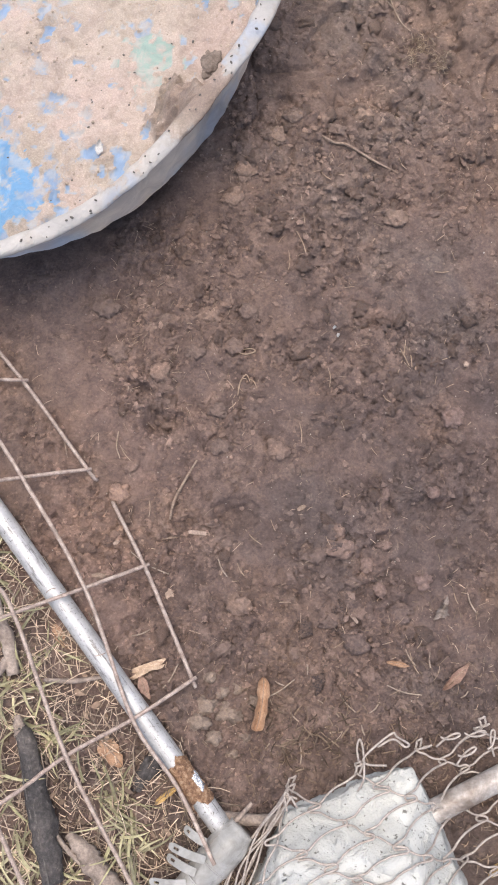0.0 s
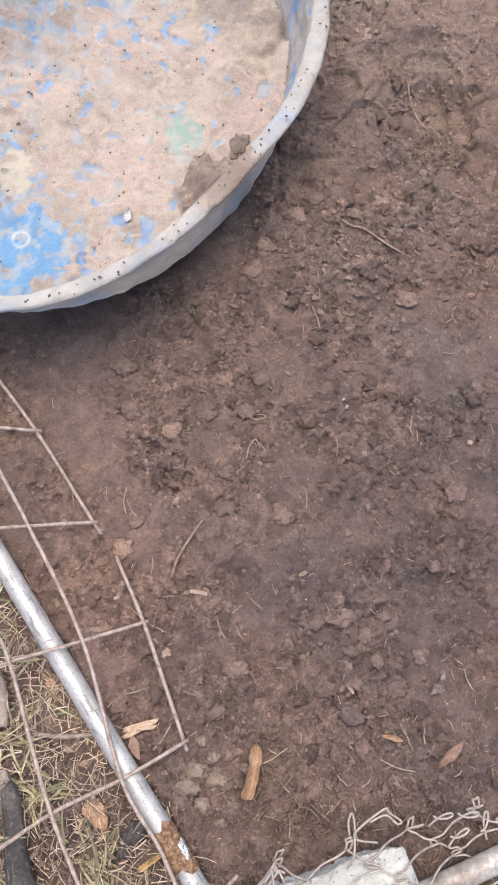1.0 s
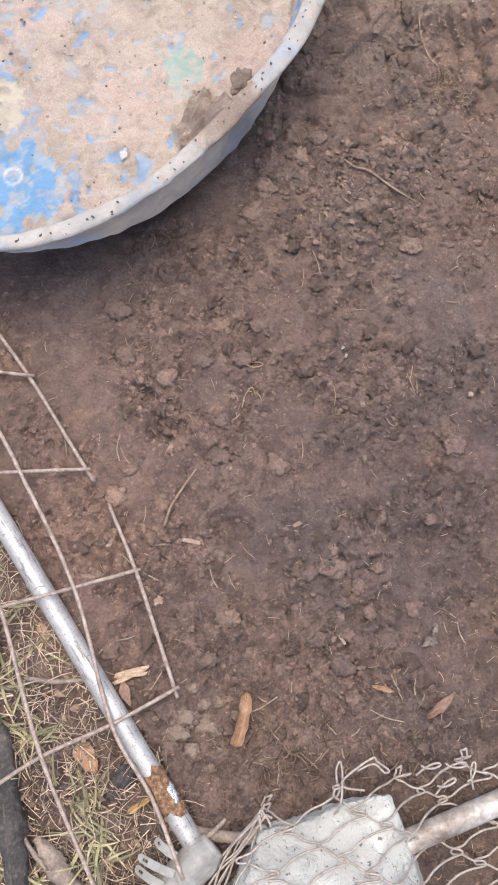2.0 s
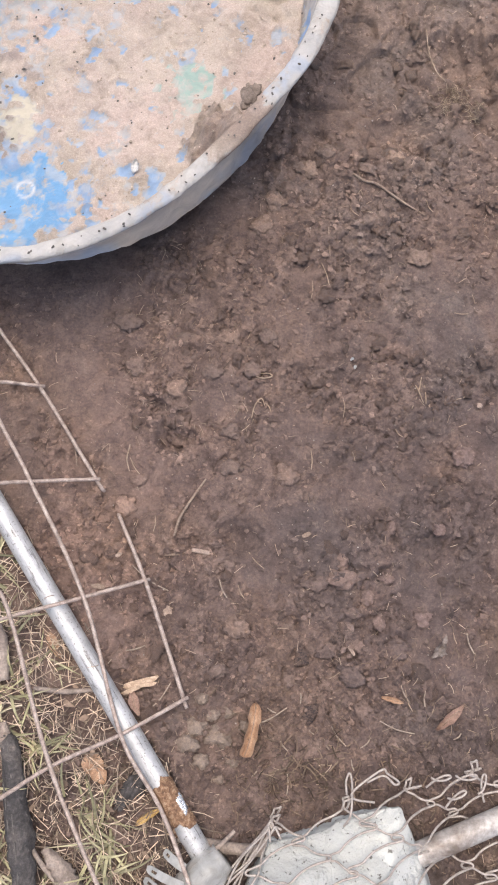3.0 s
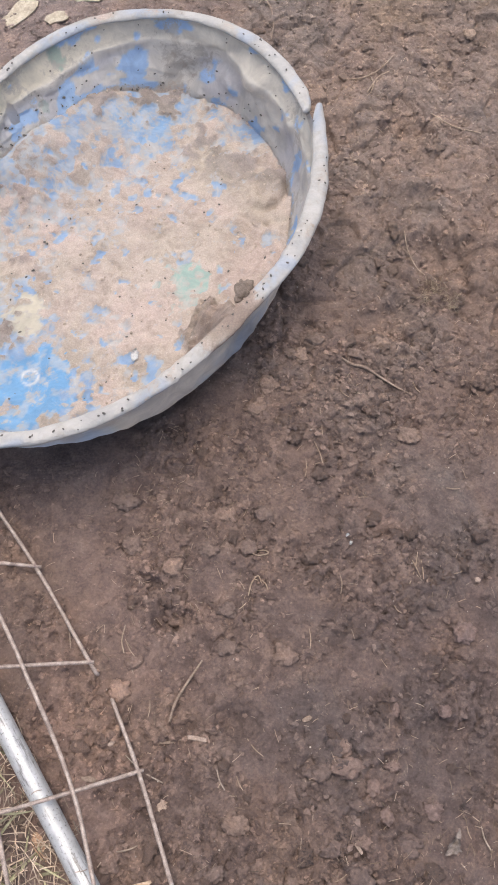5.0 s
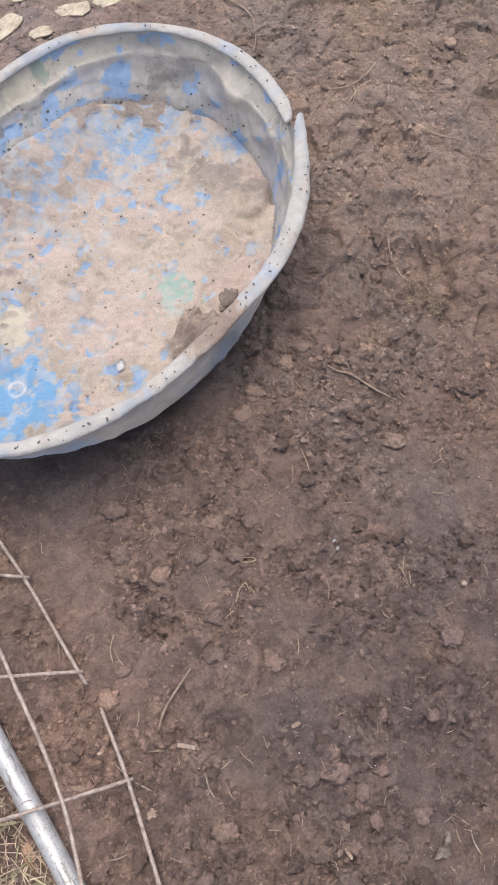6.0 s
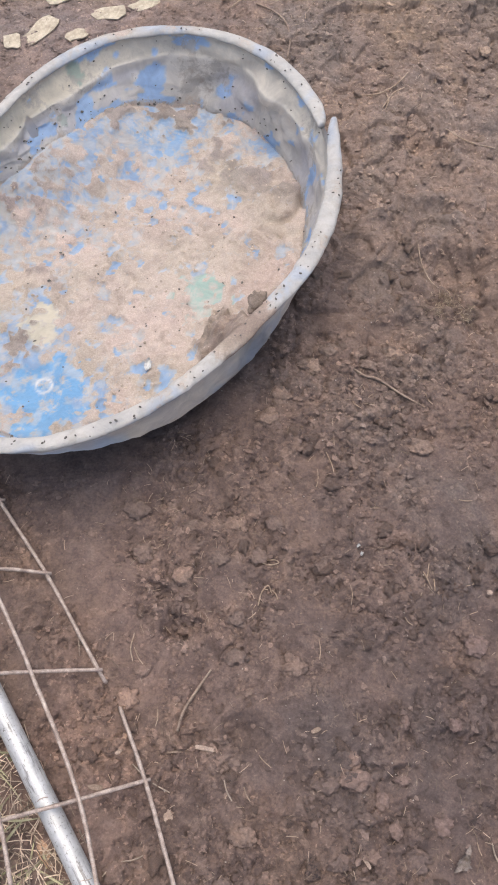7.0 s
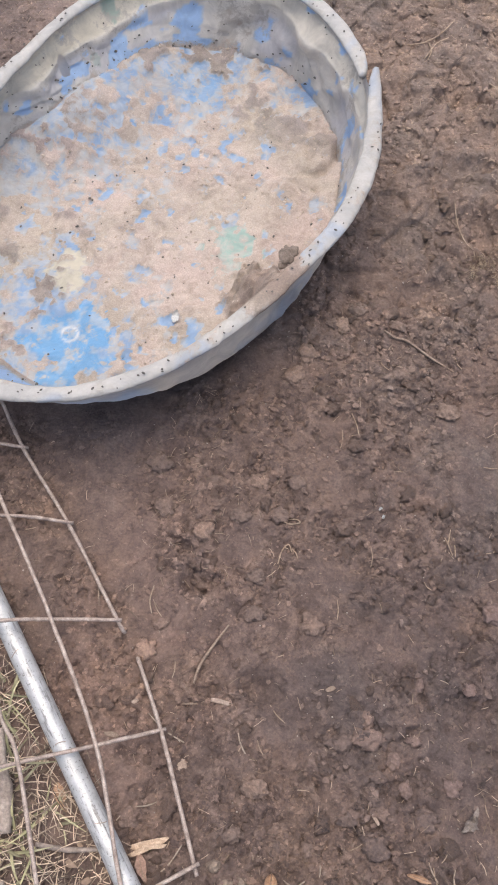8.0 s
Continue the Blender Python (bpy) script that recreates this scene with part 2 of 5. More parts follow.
WOOD_GREY = plain_material("weathered_wood", (0.15, 0.12, 0.10), (0.27, 0.22, 0.185), (0.38, 0.32, 0.27), 35, 0.85, 0.003)
CHAR, _t, _p = nodes_of("charred_wood")
_c = ramp(_t, noise_tex(_t, 24, 6, 0.7, 0.6), [(0.32, (0.034, 0.031, 0.030)), (0.52, (0.066, 0.060, 0.058)), (0.64, (0.105, 0.093, 0.086)), (0.78, (0.175, 0.145, 0.125))])
_c = mix(_t, 1.0, _c, ramp(_t, noise_tex(_t, 190, 5, 0.7), [(0.34, (0.7, 0.7, 0.7)), (0.5, (1, 1, 1)), (0.64, (1.5, 1.5, 1.5)), (0.72, (3.2, 3.1, 2.9))]), "MULTIPLY")
_t.links.new(_c, _p.inputs["Base Color"])
_p.inputs["Roughness"].default_value = 0.8
bump(_t, _p, calc(_t, "ADD", noise_tex(_t, 60, 6, 0.7, 0.4), calc(_t, "MULTIPLY", noise_tex(_t, 240, 4, 0.7), 0.5)), 0.9, 0.006)
STRAW = plain_material("dry_straw", (0.22, 0.155, 0.105), (0.31, 0.235, 0.17), (0.42, 0.335, 0.255), 25, 0.75, 0.001, islands=0.7)
PALE_STRAW = plain_material("bleached_straw", (0.24, 0.185, 0.14), (0.335, 0.27, 0.21), (0.44, 0.37, 0.30), 40, 0.75, 0.001)
STRAW_MAT = plain_material("matted_straw", (0.31, 0.232, 0.168), (0.46, 0.365, 0.275), (0.60, 0.50, 0.40), 25, 0.75, 0.001, islands=0.75)
GRASS = plain_material("yellowing_grass", (0.19, 0.18, 0.095), (0.285, 0.265, 0.155), (0.41, 0.375, 0.245), 14, 0.6, 0.0008, islands=0.45)
STONE = plain_material("pale_stone", (0.24, 0.20, 0.17), (0.34, 0.30, 0.26), (0.48, 0.43, 0.38), 60, 0.8, 0.001, islands=0.3)
WOOD_CHIP = plain_material("dull_wood_chip", (0.24, 0.175, 0.135), (0.33, 0.25, 0.20), (0.43, 0.34, 0.28), 70, 0.8, 0.002)
DEAD_LEAF = plain_material("shrivelled_leaf", (0.13, 0.105, 0.09), (0.19, 0.158, 0.138), (0.27, 0.23, 0.205), 90, 0.9, 0.001)
PALE_CHIP = plain_material("bleached_chip", (0.33, 0.28, 0.21), (0.42, 0.365, 0.275), (0.49, 0.435, 0.345), 22, 0.75, 0.002)
SPECK = plain_material("black_speck", (0.07, 0.062, 0.056), (0.11, 0.10, 0.09), (0.17, 0.155, 0.14), 200, 0.7, 0.0005)
MUD_CRUMB = plain_material("dried_mud_crumb", (0.34, 0.28, 0.22), (0.42, 0.35, 0.285), (0.50, 0.43, 0.36), 60, 0.9, 0.002, islands=0.25)
WHITE_SCRAP = plain_material("white_plastic_scrap", (0.40, 0.40, 0.39), (0.48, 0.48, 0.47), (0.56, 0.56, 0.55), 60, 0.5, 0.001)
ROOT = plain_material("dry_root", (0.20, 0.145, 0.095), (0.32, 0.245, 0.17), (0.47, 0.38, 0.28), 60, 0.8, 0.001, islands=0.4)
LITTER = plain_material("leaf_litter", (0.105, 0.072, 0.052), (0.165, 0.118, 0.085), (0.26, 0.195, 0.14), 30, 0.8, 0.001, islands=0.6)
DARK_MUD = plain_material("dark_damp_mud", (0.13, 0.104, 0.088), (0.19, 0.155, 0.132), (0.27, 0.225, 0.19), 70, 0.85, 0.004)
CLEAR, _t, _p = nodes_of("clouded_clear_plastic")
_p.inputs["Base Color"].default_value = (0.50, 0.50, 0.48, 1)
_p.inputs["Roughness"].default_value = 0.33
_p.inputs["Transmission Weight"].default_value = 0.25
_p.inputs["IOR"].default_value = 1.4
_d = ramp(_t, noise_tex(_t, 45, 6, 0.7, 0.5), [(0.35, (0.27, 0.265, 0.245)), (0.55, (0.38, 0.38, 0.365)), (0.7, (0.47, 0.47, 0.455))])
_t.links.new(_d, _p.inputs["Base Color"])
bump(_t, _p, noise_tex(_t, 60, 5, 0.6), 0.4, 0.002)


# ---- shapes ----
def lattice(ix, iy, seed):
    h = (ix.astype(np.int64) * 374761393 + iy.astype(np.int64) * 668265263 + seed * 974634777) & 0xFFFFFFFF
    h = ((h ^ (h >> 13)) * 1274126177) & 0xFFFFFFFF
    return ((h ^ (h >> 16)) & 0xFFFFFF) / float(0xFFFFFF)


def smooth_noise(x, y, seed):
    ix, iy = np.floor(x), np.floor(y)
    u, v = x - ix, y - iy
    u, v = u * u * u * (u * (6 * u - 15) + 10), v * v * v * (v * (6 * v - 15) + 10)
    a, b = lattice(ix, iy, seed), lattice(ix + 1, iy, seed)
    c, d = lattice(ix, iy + 1, seed), lattice(ix + 1, iy + 1, seed)
    return 2 * ((a * (1 - u) + b * u) * (1 - v) + (c * (1 - u) + d * u) * v) - 1


def fbm(x, y, scale, octaves=4, seed=0, gain=0.5):
    x, y = np.asarray(x, float) * scale, np.asarray(y, float) * scale
    total, amp, norm = 0.0, 1.0, 0.0
    for o in range(octaves):
        c, s = math.cos(0.6 * o + 0.3), math.sin(0.6 * o + 0.3)
        total = total + amp * smooth_noise(c * x - s * y + 17.3 * o, s * x + c * y - 9.1 * o, seed + o)
        norm, amp, x, y = norm + amp, amp * gain, x * 2.03, y * 2.03
    return total / norm


def cell_domes(x, y, cell, seed):
    """Rounded clods, one to a cell, of uneven height."""
    gx, gy = np.asarray(x, float) / cell, np.asarray(y, float) / cell
    ix, iy = np.floor(gx), np.floor(gy)
    best = np.zeros_like(gx)
    for dx in (-1, 0, 1):
        for dy in (-1, 0, 1):
            cx, cy = ix + dx, iy + dy
            px, py = cx + lattice(cx, cy, seed), cy + lattice(cx, cy, seed + 1)
            size = 0.35 + 0.55 * lattice(cx, cy, seed + 2)
            q = 1 - ((gx - px) ** 2 + (gy - py) ** 2) / size ** 2
            best = np.maximum(best, np.sqrt(np.maximum(q, 0)) * size)
    return best


def step(a, b, v):
    q = np.clip((np.asarray(v, float) - a) / (b - a), 0, 1)
    return q * q * (3 - 2 * q)


def mesh_of(name, verts, faces, material, smooth=True):
    me = bpy.data.meshes.new(name)
    me.from_pydata([tuple(v) for v in verts], [], [tuple(int(i) for i in f) for f in faces])
    me.materials.append(material)
    if smooth:
        me.polygons.foreach_set("use_smooth", [True] * len(me.polygons))
    me.update()
    return me


def thing(name, base, label, category, group="", kind=""):
    """The empty at a thing's base, that holds its parts."""
    ob = new(name)
    ob.empty_display_size = 0.05
    ob.location = base
    return tagged(ob, label, category, group, kind)


def part(name, shape, material, parent, label="", smooth=True):
    """Verts in the world and faces, as one mesh under a thing or a part."""
    verts, faces = shape
    base, up = Vector((0, 0, 0)), parent
    while up:
        base, up = base + Vector(up.location), up.parent
    ob = new(name, mesh_of(name, np.asarray(verts, float) - np.array(base), faces, material, smooth))
    ob.parent = parent
    return tagged(ob, label)


def single(name, shape, material, label, category, group="", kind="", smooth=True):
    verts, faces = np.asarray(shape[0], float), shape[1]
    base = np.array([verts[:, 0].mean(), verts[:, 1].mean(), verts[:, 2].min()])
    ob = new(name, mesh_of(name, verts - base, faces, material, smooth))
    ob.location = base
    return tagged(ob, label, category, group, kind)


def join(shapes):
    verts, faces, n = [], [], 0
    for v, f in shapes:
        verts.append(np.asarray(v, float))
        faces += [tuple(i + n for i in q) for q in f]
        n += len(v)
    return np.concatenate(verts), faces


def spline(points, per=8):
    """A smooth run through control points."""
    p = np.asarray(points, float)
    p = np.vstack([2 * p[0] - p[1], p, 2 * p[-1] - p[-2]])
    out = []
    for i in range(1, len(p) - 2):
        for s in np.linspace(0, 1, per, endpoint=False):
            a, b, c, d = p[i - 1], p[i], p[i + 1], p[i + 2]
            out.append(0.5 * (2 * b + (c - a) * s + (2 * a - 5 * b + 4 * c - d) * s ** 2 + (3 * b - a - 3 * c + d) * s ** 3))
    out.append(p[-2])
    return np.array(out)


def tube(line, radius, sides=7, seed=0, rough=0.0):
    line = np.asarray(line, float)
    radius = np.broadcast_to(radius, len(line))
    verts, faces = [], []
    ahead = np.gradient(line, axis=0)
    ahead /= np.linalg.norm(ahead, axis=1)[:, None] + 1e-12
    side = np.cross(ahead[0], (0, 0, 1.0))
    if np.linalg.norm(side) < 1e-3:
        side = np.array([1.0, 0, 0])
    rnd = np.random.RandomState(seed)
    for i, (c, a) in enumerate(zip(line, ahead)):
        side = side - a * side.dot(a)
        side /= np.linalg.norm(side) + 1e-12
        up = np.cross(side, a)
        for k in range(sides):
            w = 2 * math.pi * k / sides
            r = radius[i] * (1 + rough * (rnd.rand() - 0.5))
            verts.append(c + r * (math.cos(w) * side + math.sin(w) * up))
    for i in range(len(line) - 1):
        for k in range(sides):
            j = (k + 1) % sides
            faces.append((i * sides + k, i * sides + j, (i + 1) * sides + j, (i + 1) * sides + k))
    faces.append(tuple(range(sides - 1, -1, -1)))
    faces.append(tuple((len(line) - 1) * sides + k for k in range(sides)))
    return np.array(verts), faces


def ball(levels):
    bm = bmesh.new()
    bmesh.ops.create_icosphere(bm, subdivisions=levels, radius=1)
    v = np.array([q.co[:] for q in bm.verts])
    f = [tuple(q.index for q in face.verts) for face in bm.faces]
    bm.free()
    return v, f


def lump(levels, seed, jag=0.35):
    """An irregular clod of radius about 1."""
    v, f = ball(levels)
    o = Vector((seed * 7.13, seed * 3.7, seed * 1.9))
    r = [1 + jag * noise.noise(Vector(q) * 1.2 + o) + 0.55 * jag * noise.noise(Vector(q) * 3.1 + o) + 0.32 * jag * noise.noise(Vector(q) * 6.5 + o) + (0.2 * jag * noise.noise(Vector(q) * 14 + o) if levels > 2 else 0) for q in v]
    return v * np.array(r)[:, None], f


def turned(v, rnd, flat=0.7, long_=1.0):
    a, b, c = rnd.rand(3) * 2 * math.pi
    m = np.array(Euler((a, b, c)).to_matrix())
    out = v @ m.T
    out[:, 2] *= flat
    w = rnd.rand() * 6.28
    s = (0.75 + 0.5 * rnd.rand()) * long_
    r = np.array([[math.cos(w), -math.sin(w), 0], [math.sin(w), math.cos(w), 0], [0, 0, 1]])
    return (out * (s, 1, 1)) @ r.T


# ---- the paddling pool's outline: distance of the rim from its middle by angle ----
POOL = (-0.32, 0.92)
RIM = (0.4293, -0.0209, 0.0037, -0.0469, 0.0636, 0.0105, -0.0123, 0.0035, -0.0018)
RIM_Z = 0.19


def rim_radius(w):
    r = RIM[0] + 0 * w
    for k in range(1, 5):
        r = r + RIM[2 * k - 1] * np.cos(k * w) + RIM[2 * k] * np.sin(k * w)
    return r


# ---- ground ----
PITS = ((-0.143, 0.215, 0.030, 0.020), (-0.024, 0.057, 0.034, 0.016), (-0.178, 0.27, 0.02, 0.010), (0.064, 0.332, 0.03, 0.010),
        (0.217, 0.842, 0.05, 0.014), (0.05, 0.53, 0.045, 0.010), (0.17, -0.02, 0.03, 0.008), (0.26, 1.12, 0.05, 0.016),
        (0.12, 1.30, 0.05, 0.014), (0.327, 0.997, 0.055, 0.020), (0.249, 1.312, 0.048, 0.020), (0.203, 1.088, 0.040, 0.014), (0.382, 0.875, 0.045, 0.014), (0.167, 0.984, 0.040, -0.010), (0.256, 1.035, 0.030, -0.010), (0.107, -0.321, 0.045, 0.010), (0.17, -0.06, 0.05, -0.009), (0.22, -0.12, 0.035, -0.008), (0.10, 0.62, 0.05, -0.008), (-0.10, 0.33, 0.05, -0.007), (0.30, 0.05, 0.05, 0.010), (0.0, -0.32, 0.04, 0.008))


def beyond(x, y):
    """How far a place lies outside the rough ground that is walked over."""
    return np.maximum(np.maximum(-0.84 - x, x - 0.58), np.maximum(-0.64 - y, y - 1.94))


# patches of broken, crumbly soil and of smooth trodden soil: x, y, radius
BROKEN = ((0.19, 0.32, 0.09), (0.17, 0.50, 0.08), (0.22, 0.69, 0.09), (0.18, -0.05, 0.06), (0.17, -0.13, 0.06), (-0.10, -0.03, 0.07), (-0.27, 0.08, 0.08), (0.32, 0.11, 0.08), (-0.07, -0.27, 0.06),
          (0.10, 0.67, 0.06), (0.03, 0.75, 0.07), (-0.16, 0.53, 0.06), (-0.07, 0.41, 0.06), (-0.16, 0.30, 0.05), (0.30, 0.80, 0.10), (0.18, 1.54, 0.14), (0.43, 1.60, 0.16), (0.31, 1.29, 0.10), (0.16, 1.14, 0.09), (0.24, -0.22, 0.07), (-0.02, -0.24, 0.07), (-0.03, -0.32, 0.06), (-0.14, -0.13, 0.06), (-0.02, -0.14, 0.06))
TRODDEN = ((0.04, 0.28, 0.05), (0.115, 0.40, 0.05), (0.32, 0.52, 0.07), (0.30, 0.32, 0.05), (0.04, 0.14, 0.06), (-0.05, -0.045, 0.05), (0.29, 0.02, 0.07), (0.28, -0.14, 0.05), (0.07, 0.07, 0.05), (0.0, 0.46, 0.05),
           (-0.10, 0.33, 0.05), (-0.28, 0.24, 0.09), (-0.10, 0.64, 0.10), (-0.33, 0.40, 0.10), (0.36, 0.24, 0.06), (0.15, 0.15, 0.05), (0.18, 0.83, 0.05), (0.12, 0.95, 0.06))


def crumbly_zone(x, y):
    """How broken the soil is: 0 where it is trodden smooth, 1 where it lies in crumbs."""
    x, y = np.asarray(x, float), np.asarray(y, float)
    q = 0.58 + 0.80 * fbm(x, y, 12, 4, 11, 0.65)
    for rows, sign in ((BROKEN, 0.40), (TRODDEN, -0.34)):
        for px, py, r in rows:
            q = q + sign * np.exp(-((x - px) ** 2 + (y - py) ** 2) / (r * r))
    return 0.16 + (0.84 - 0.42 * step(0.60, 1.0, y)) * step(0.12, 0.90, q)


def shards(x, y, cell, seed):
    """Broken angular pieces: the height, from -1 to 1, of the one that lies at each place, its own tone, and the nearness of a crack."""
    gx, gy = np.asarray(x, float) / cell, np.asarray(y, float) / cell
    ix, iy = np.floor(gx), np.floor(gy)
    d1, d2 = np.full(gx.shape, 9.0), np.full(gx.shape, 9.0)
    tall, tone = np.zeros(gx.shape), np.zeros(gx.shape)
    for dx in (-1, 0, 1):
        for dy in (-1, 0, 1):
            cx, cy = ix + dx, iy + dy
            ox, oy = gx - cx - lattice(cx, cy, seed), gy - cy - lattice(cx, cy, seed + 1)
            h = lattice(cx, cy, seed + 2)
            d = np.hypot(ox, oy) * (1.25 - 0.5 * h)
            lean = 2.2 * ((lattice(cx, cy, seed + 3) - 0.5) * ox + (lattice(cx, cy, seed + 4) - 0.5) * oy)
            near = d < d1
            d2 = np.where(near, d1, np.minimum(d2, d))
            tall, tone, d1 = np.where(near, 2 * h - 1 + lean, tall), np.where(near, h, tone), np.where(near, d, d1)
    return np.clip(tall, -1.2, 1.2), tone, np.exp(-(d2 - d1) / 0.10)


def soil_relief(x, y):
    """Height of the loose top of the soil, and its tone from 0 to 1."""
    c = crumbly_zone(x, y)
    wx, wy = x + 0.010 * fbm(x, y, 38, 3, 5), y + 0.010 * fbm(x, y, 38, 3, 8)
    wx, wy = wx + 0.0030 * fbm(x, y, 150, 2, 6), wy + 0.0030 * fbm(x, y, 150, 2, 7)
    a, ta, ka = shards(wx, wy, 0.046, 21)
    b, tb, kb = shards(wx, wy, 0.019, 31)
    e, te, ke = shards(wx, wy, 0.0095, 41)
    fine = fbm(x, y, 70, 4, 3, 0.75)
    z = (0.12 + 0.88 * c) * (0.0042 * a - 0.0030 * ka) + c * (0.0040 * b - 0.0022 * kb) + (0.08 + 0.92 * c * c) * 0.0024 * e + (0.0022 + 0.0022 * c) * fine
    # high pieces are paler; crevice shade is put into the tone at cracks
    tone = 0.42 + (0.10 + 0.90 * c) * (0.30 * (ta - 0.5) + 0.42 * (tb - 0.5) + 0.40 * (te - 0.5) - 0.16 * kb) + 0.16 * fine + 0.06 * (1 - c)
    return z, np.clip(tone, 0, 1)


def hummocks(x, y):
    """Trampled heaps and hollows beside and past the pool, with steep broken edges."""
    wx, wy = x + 0.030 * fbm(x, y, 11, 3, 9, 0.6), y + 0.030 * fbm(x, y, 11, 3, 10, 0.6)
    a, _, ka = shards(wx, wy, 0.125, 61)
    b, _, kb = shards(wx, wy, 0.062, 71)
    return step(0.35, 0.95, y) * step(-0.25, 0.05, x) * (0.011 * a + 0.0065 * b - 0.005 * ka - 0.003 * kb)


def ground_z(x, y):
    x, y = np.asarray(x, float), np.asarray(y, float)
    away = beyond(x, y)
    z = 0.011 * fbm(x, y, 3.2, 3, 1) + 0.0085 * fbm(x, y, 10, 4, 2) + soil_relief(x, y)[0] - 0.006
    z = z + hummocks(x, y)
    for px, py, r, d in PITS:
        near = np.hypot(x - px, (y - py) * 1.25) / r
        if d > 0:
            near = near * (1 + 0.45 * fbm(x, y, 28, 3, 19, 0.6))
            z = z - 1.5 * d * np.exp(-near ** 3) + 0.30 * d * np.exp(-((near - 1.35) / 0.3) ** 2)
        else:
            z = z - 1.5 * d * np.exp(-near ** 2)
    dx, dy = x - POOL[0], y - POOL[1]
    under = np.hypot(dx, dy) - rim_radius(np.arctan2(dy, dx)) + 0.05
    under = step(0.05, -0.03, under)
    z = z * (1 - under) - 0.012 * under
    return z * step(0.22, 0.0, away) + 0.006 * fbm(x, y, 3.2, 2, 1) * step(0.0, 0.22, away) * step(1.6, 0.5, away) - 0.008 * step(0.0, 0.22, away)


def graded(low, high, cell, far):
    inner = np.arange(low, high + cell / 2, cell)
    reach, grow = [], cell
    while sum(reach) < far:
        grow *= 1.2
        reach.append(grow)
    out = np.cumsum(reach)
    return np.concatenate([low - out[::-1], inner, inner[-1] + out])


def build_ground():
    xs, ys = graded(-0.86, 0.60, 0.003, 70), graded(-0.66, 1.96, 0.003, 70)
    gx, gy = np.meshgrid(xs, ys)
    gz = ground_z(gx, gy)
    nx, ny = len(xs), len(ys)
    verts = np.stack([gx, gy, gz], -1).reshape(-1, 3)
    idx = np.arange(nx * ny).reshape(ny, nx)
    faces = np.stack([idx[:-1, :-1], idx[:-1, 1:], idx[1:, 1:], idx[1:, :-1]], -1).reshape(-1, 4)
    me = bpy.data.meshes.new("ground")
    me.vertices.add(len(verts))
    me.vertices.foreach_set("co", verts.ravel())
    me.loops.add(faces.size)
    me.loops.foreach_set("vertex_index", faces.ravel())
    me.polygons.add(len(faces))
    me.polygons.foreach_set("loop_start", np.arange(0, faces.size, 4))
    me.polygons.foreach_set("use_smooth", np.ones(len(faces), bool))
    me.update()
    me.validate()
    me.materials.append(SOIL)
    me.attributes.new("loose", "FLOAT", "POINT").data.foreach_set("value", (0.42 + (soil_relief(gx, gy)[1] - 0.42) * step(0.20, 0.02, beyond(gx, gy))).ravel())
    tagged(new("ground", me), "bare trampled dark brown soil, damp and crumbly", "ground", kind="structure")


build_ground()


def outside_pool(x, y, margin):
    dx, dy = x - POOL[0], y - POOL[1]
    return np.hypot(dx, dy) > rim_radius(np.arctan2(dy, dx)) - 0.06 + margin


# ---- paddling pool ----
def round_table(rows):
    """Values by angle in degrees, all the way round, smoothed."""
    deg = np.arange(0, 720) / 2
    v = np.interp(deg, [r[0] for r in rows], [r[1] for r in rows], period=360)
    k = np.exp(-(np.arange(-24, 25) / 9.0) ** 2)
    v = np.convolve(np.concatenate([v[-24:], v, v[:24]]), k / k.sum(), "valid")
    return lambda w: np.interp(np.degrees(w), deg, v, period=360)


# the wall goes down in two tiers: distance of the ledge between them, and of the wall's foot, from the pool's middle, and the height of the foot
LEDGE = round_table(((5, 0.352), (18, 0.385), (33, 0.409), (44, 0.420), (57, 0.440), (67, 0.468), (75, 0.478), (87, 0.470), (97, 0.444), (107, 0.412), (113, 0.378), (123, 0.362), (145, 0.318), (159, 0.345), (190, 0.41),
                     (232, 0.485), (250, 0.485), (262, 0.460), (270, 0.437), (288, 0.388), (302, 0.355), (317, 0.334), (337, 0.332), (352, 0.340)))
FOOT = round_table(((5, 0.325), (18, 0.345), (32, 0.380), (40, 0.395), (49, 0.415), (59, 0.430), (68, 0.436), (76, 0.434), (86, 0.414), (93, 0.404), (99, 0.394), (107, 0.354), (114, 0.326), (130, 0.306), (140, 0.300), (149, 0.302), (165, 0.35), (190, 0.40),
                    (232, 0.42), (250, 0.425), (262, 0.405), (270, 0.388), (278, 0.372), (288, 0.358), (302, 0.332), (317, 0.316), (337, 0.312), (352, 0.315)))
FOOT_Z = round_table(((60, 0.025), (73, 0.030), (85, 0.045), (93, 0.060), (100, 0.078), (110, 0.088), (135, 0.093), (150, 0.088), (175, 0.045), (195, 0.025), (300, 0.025)))


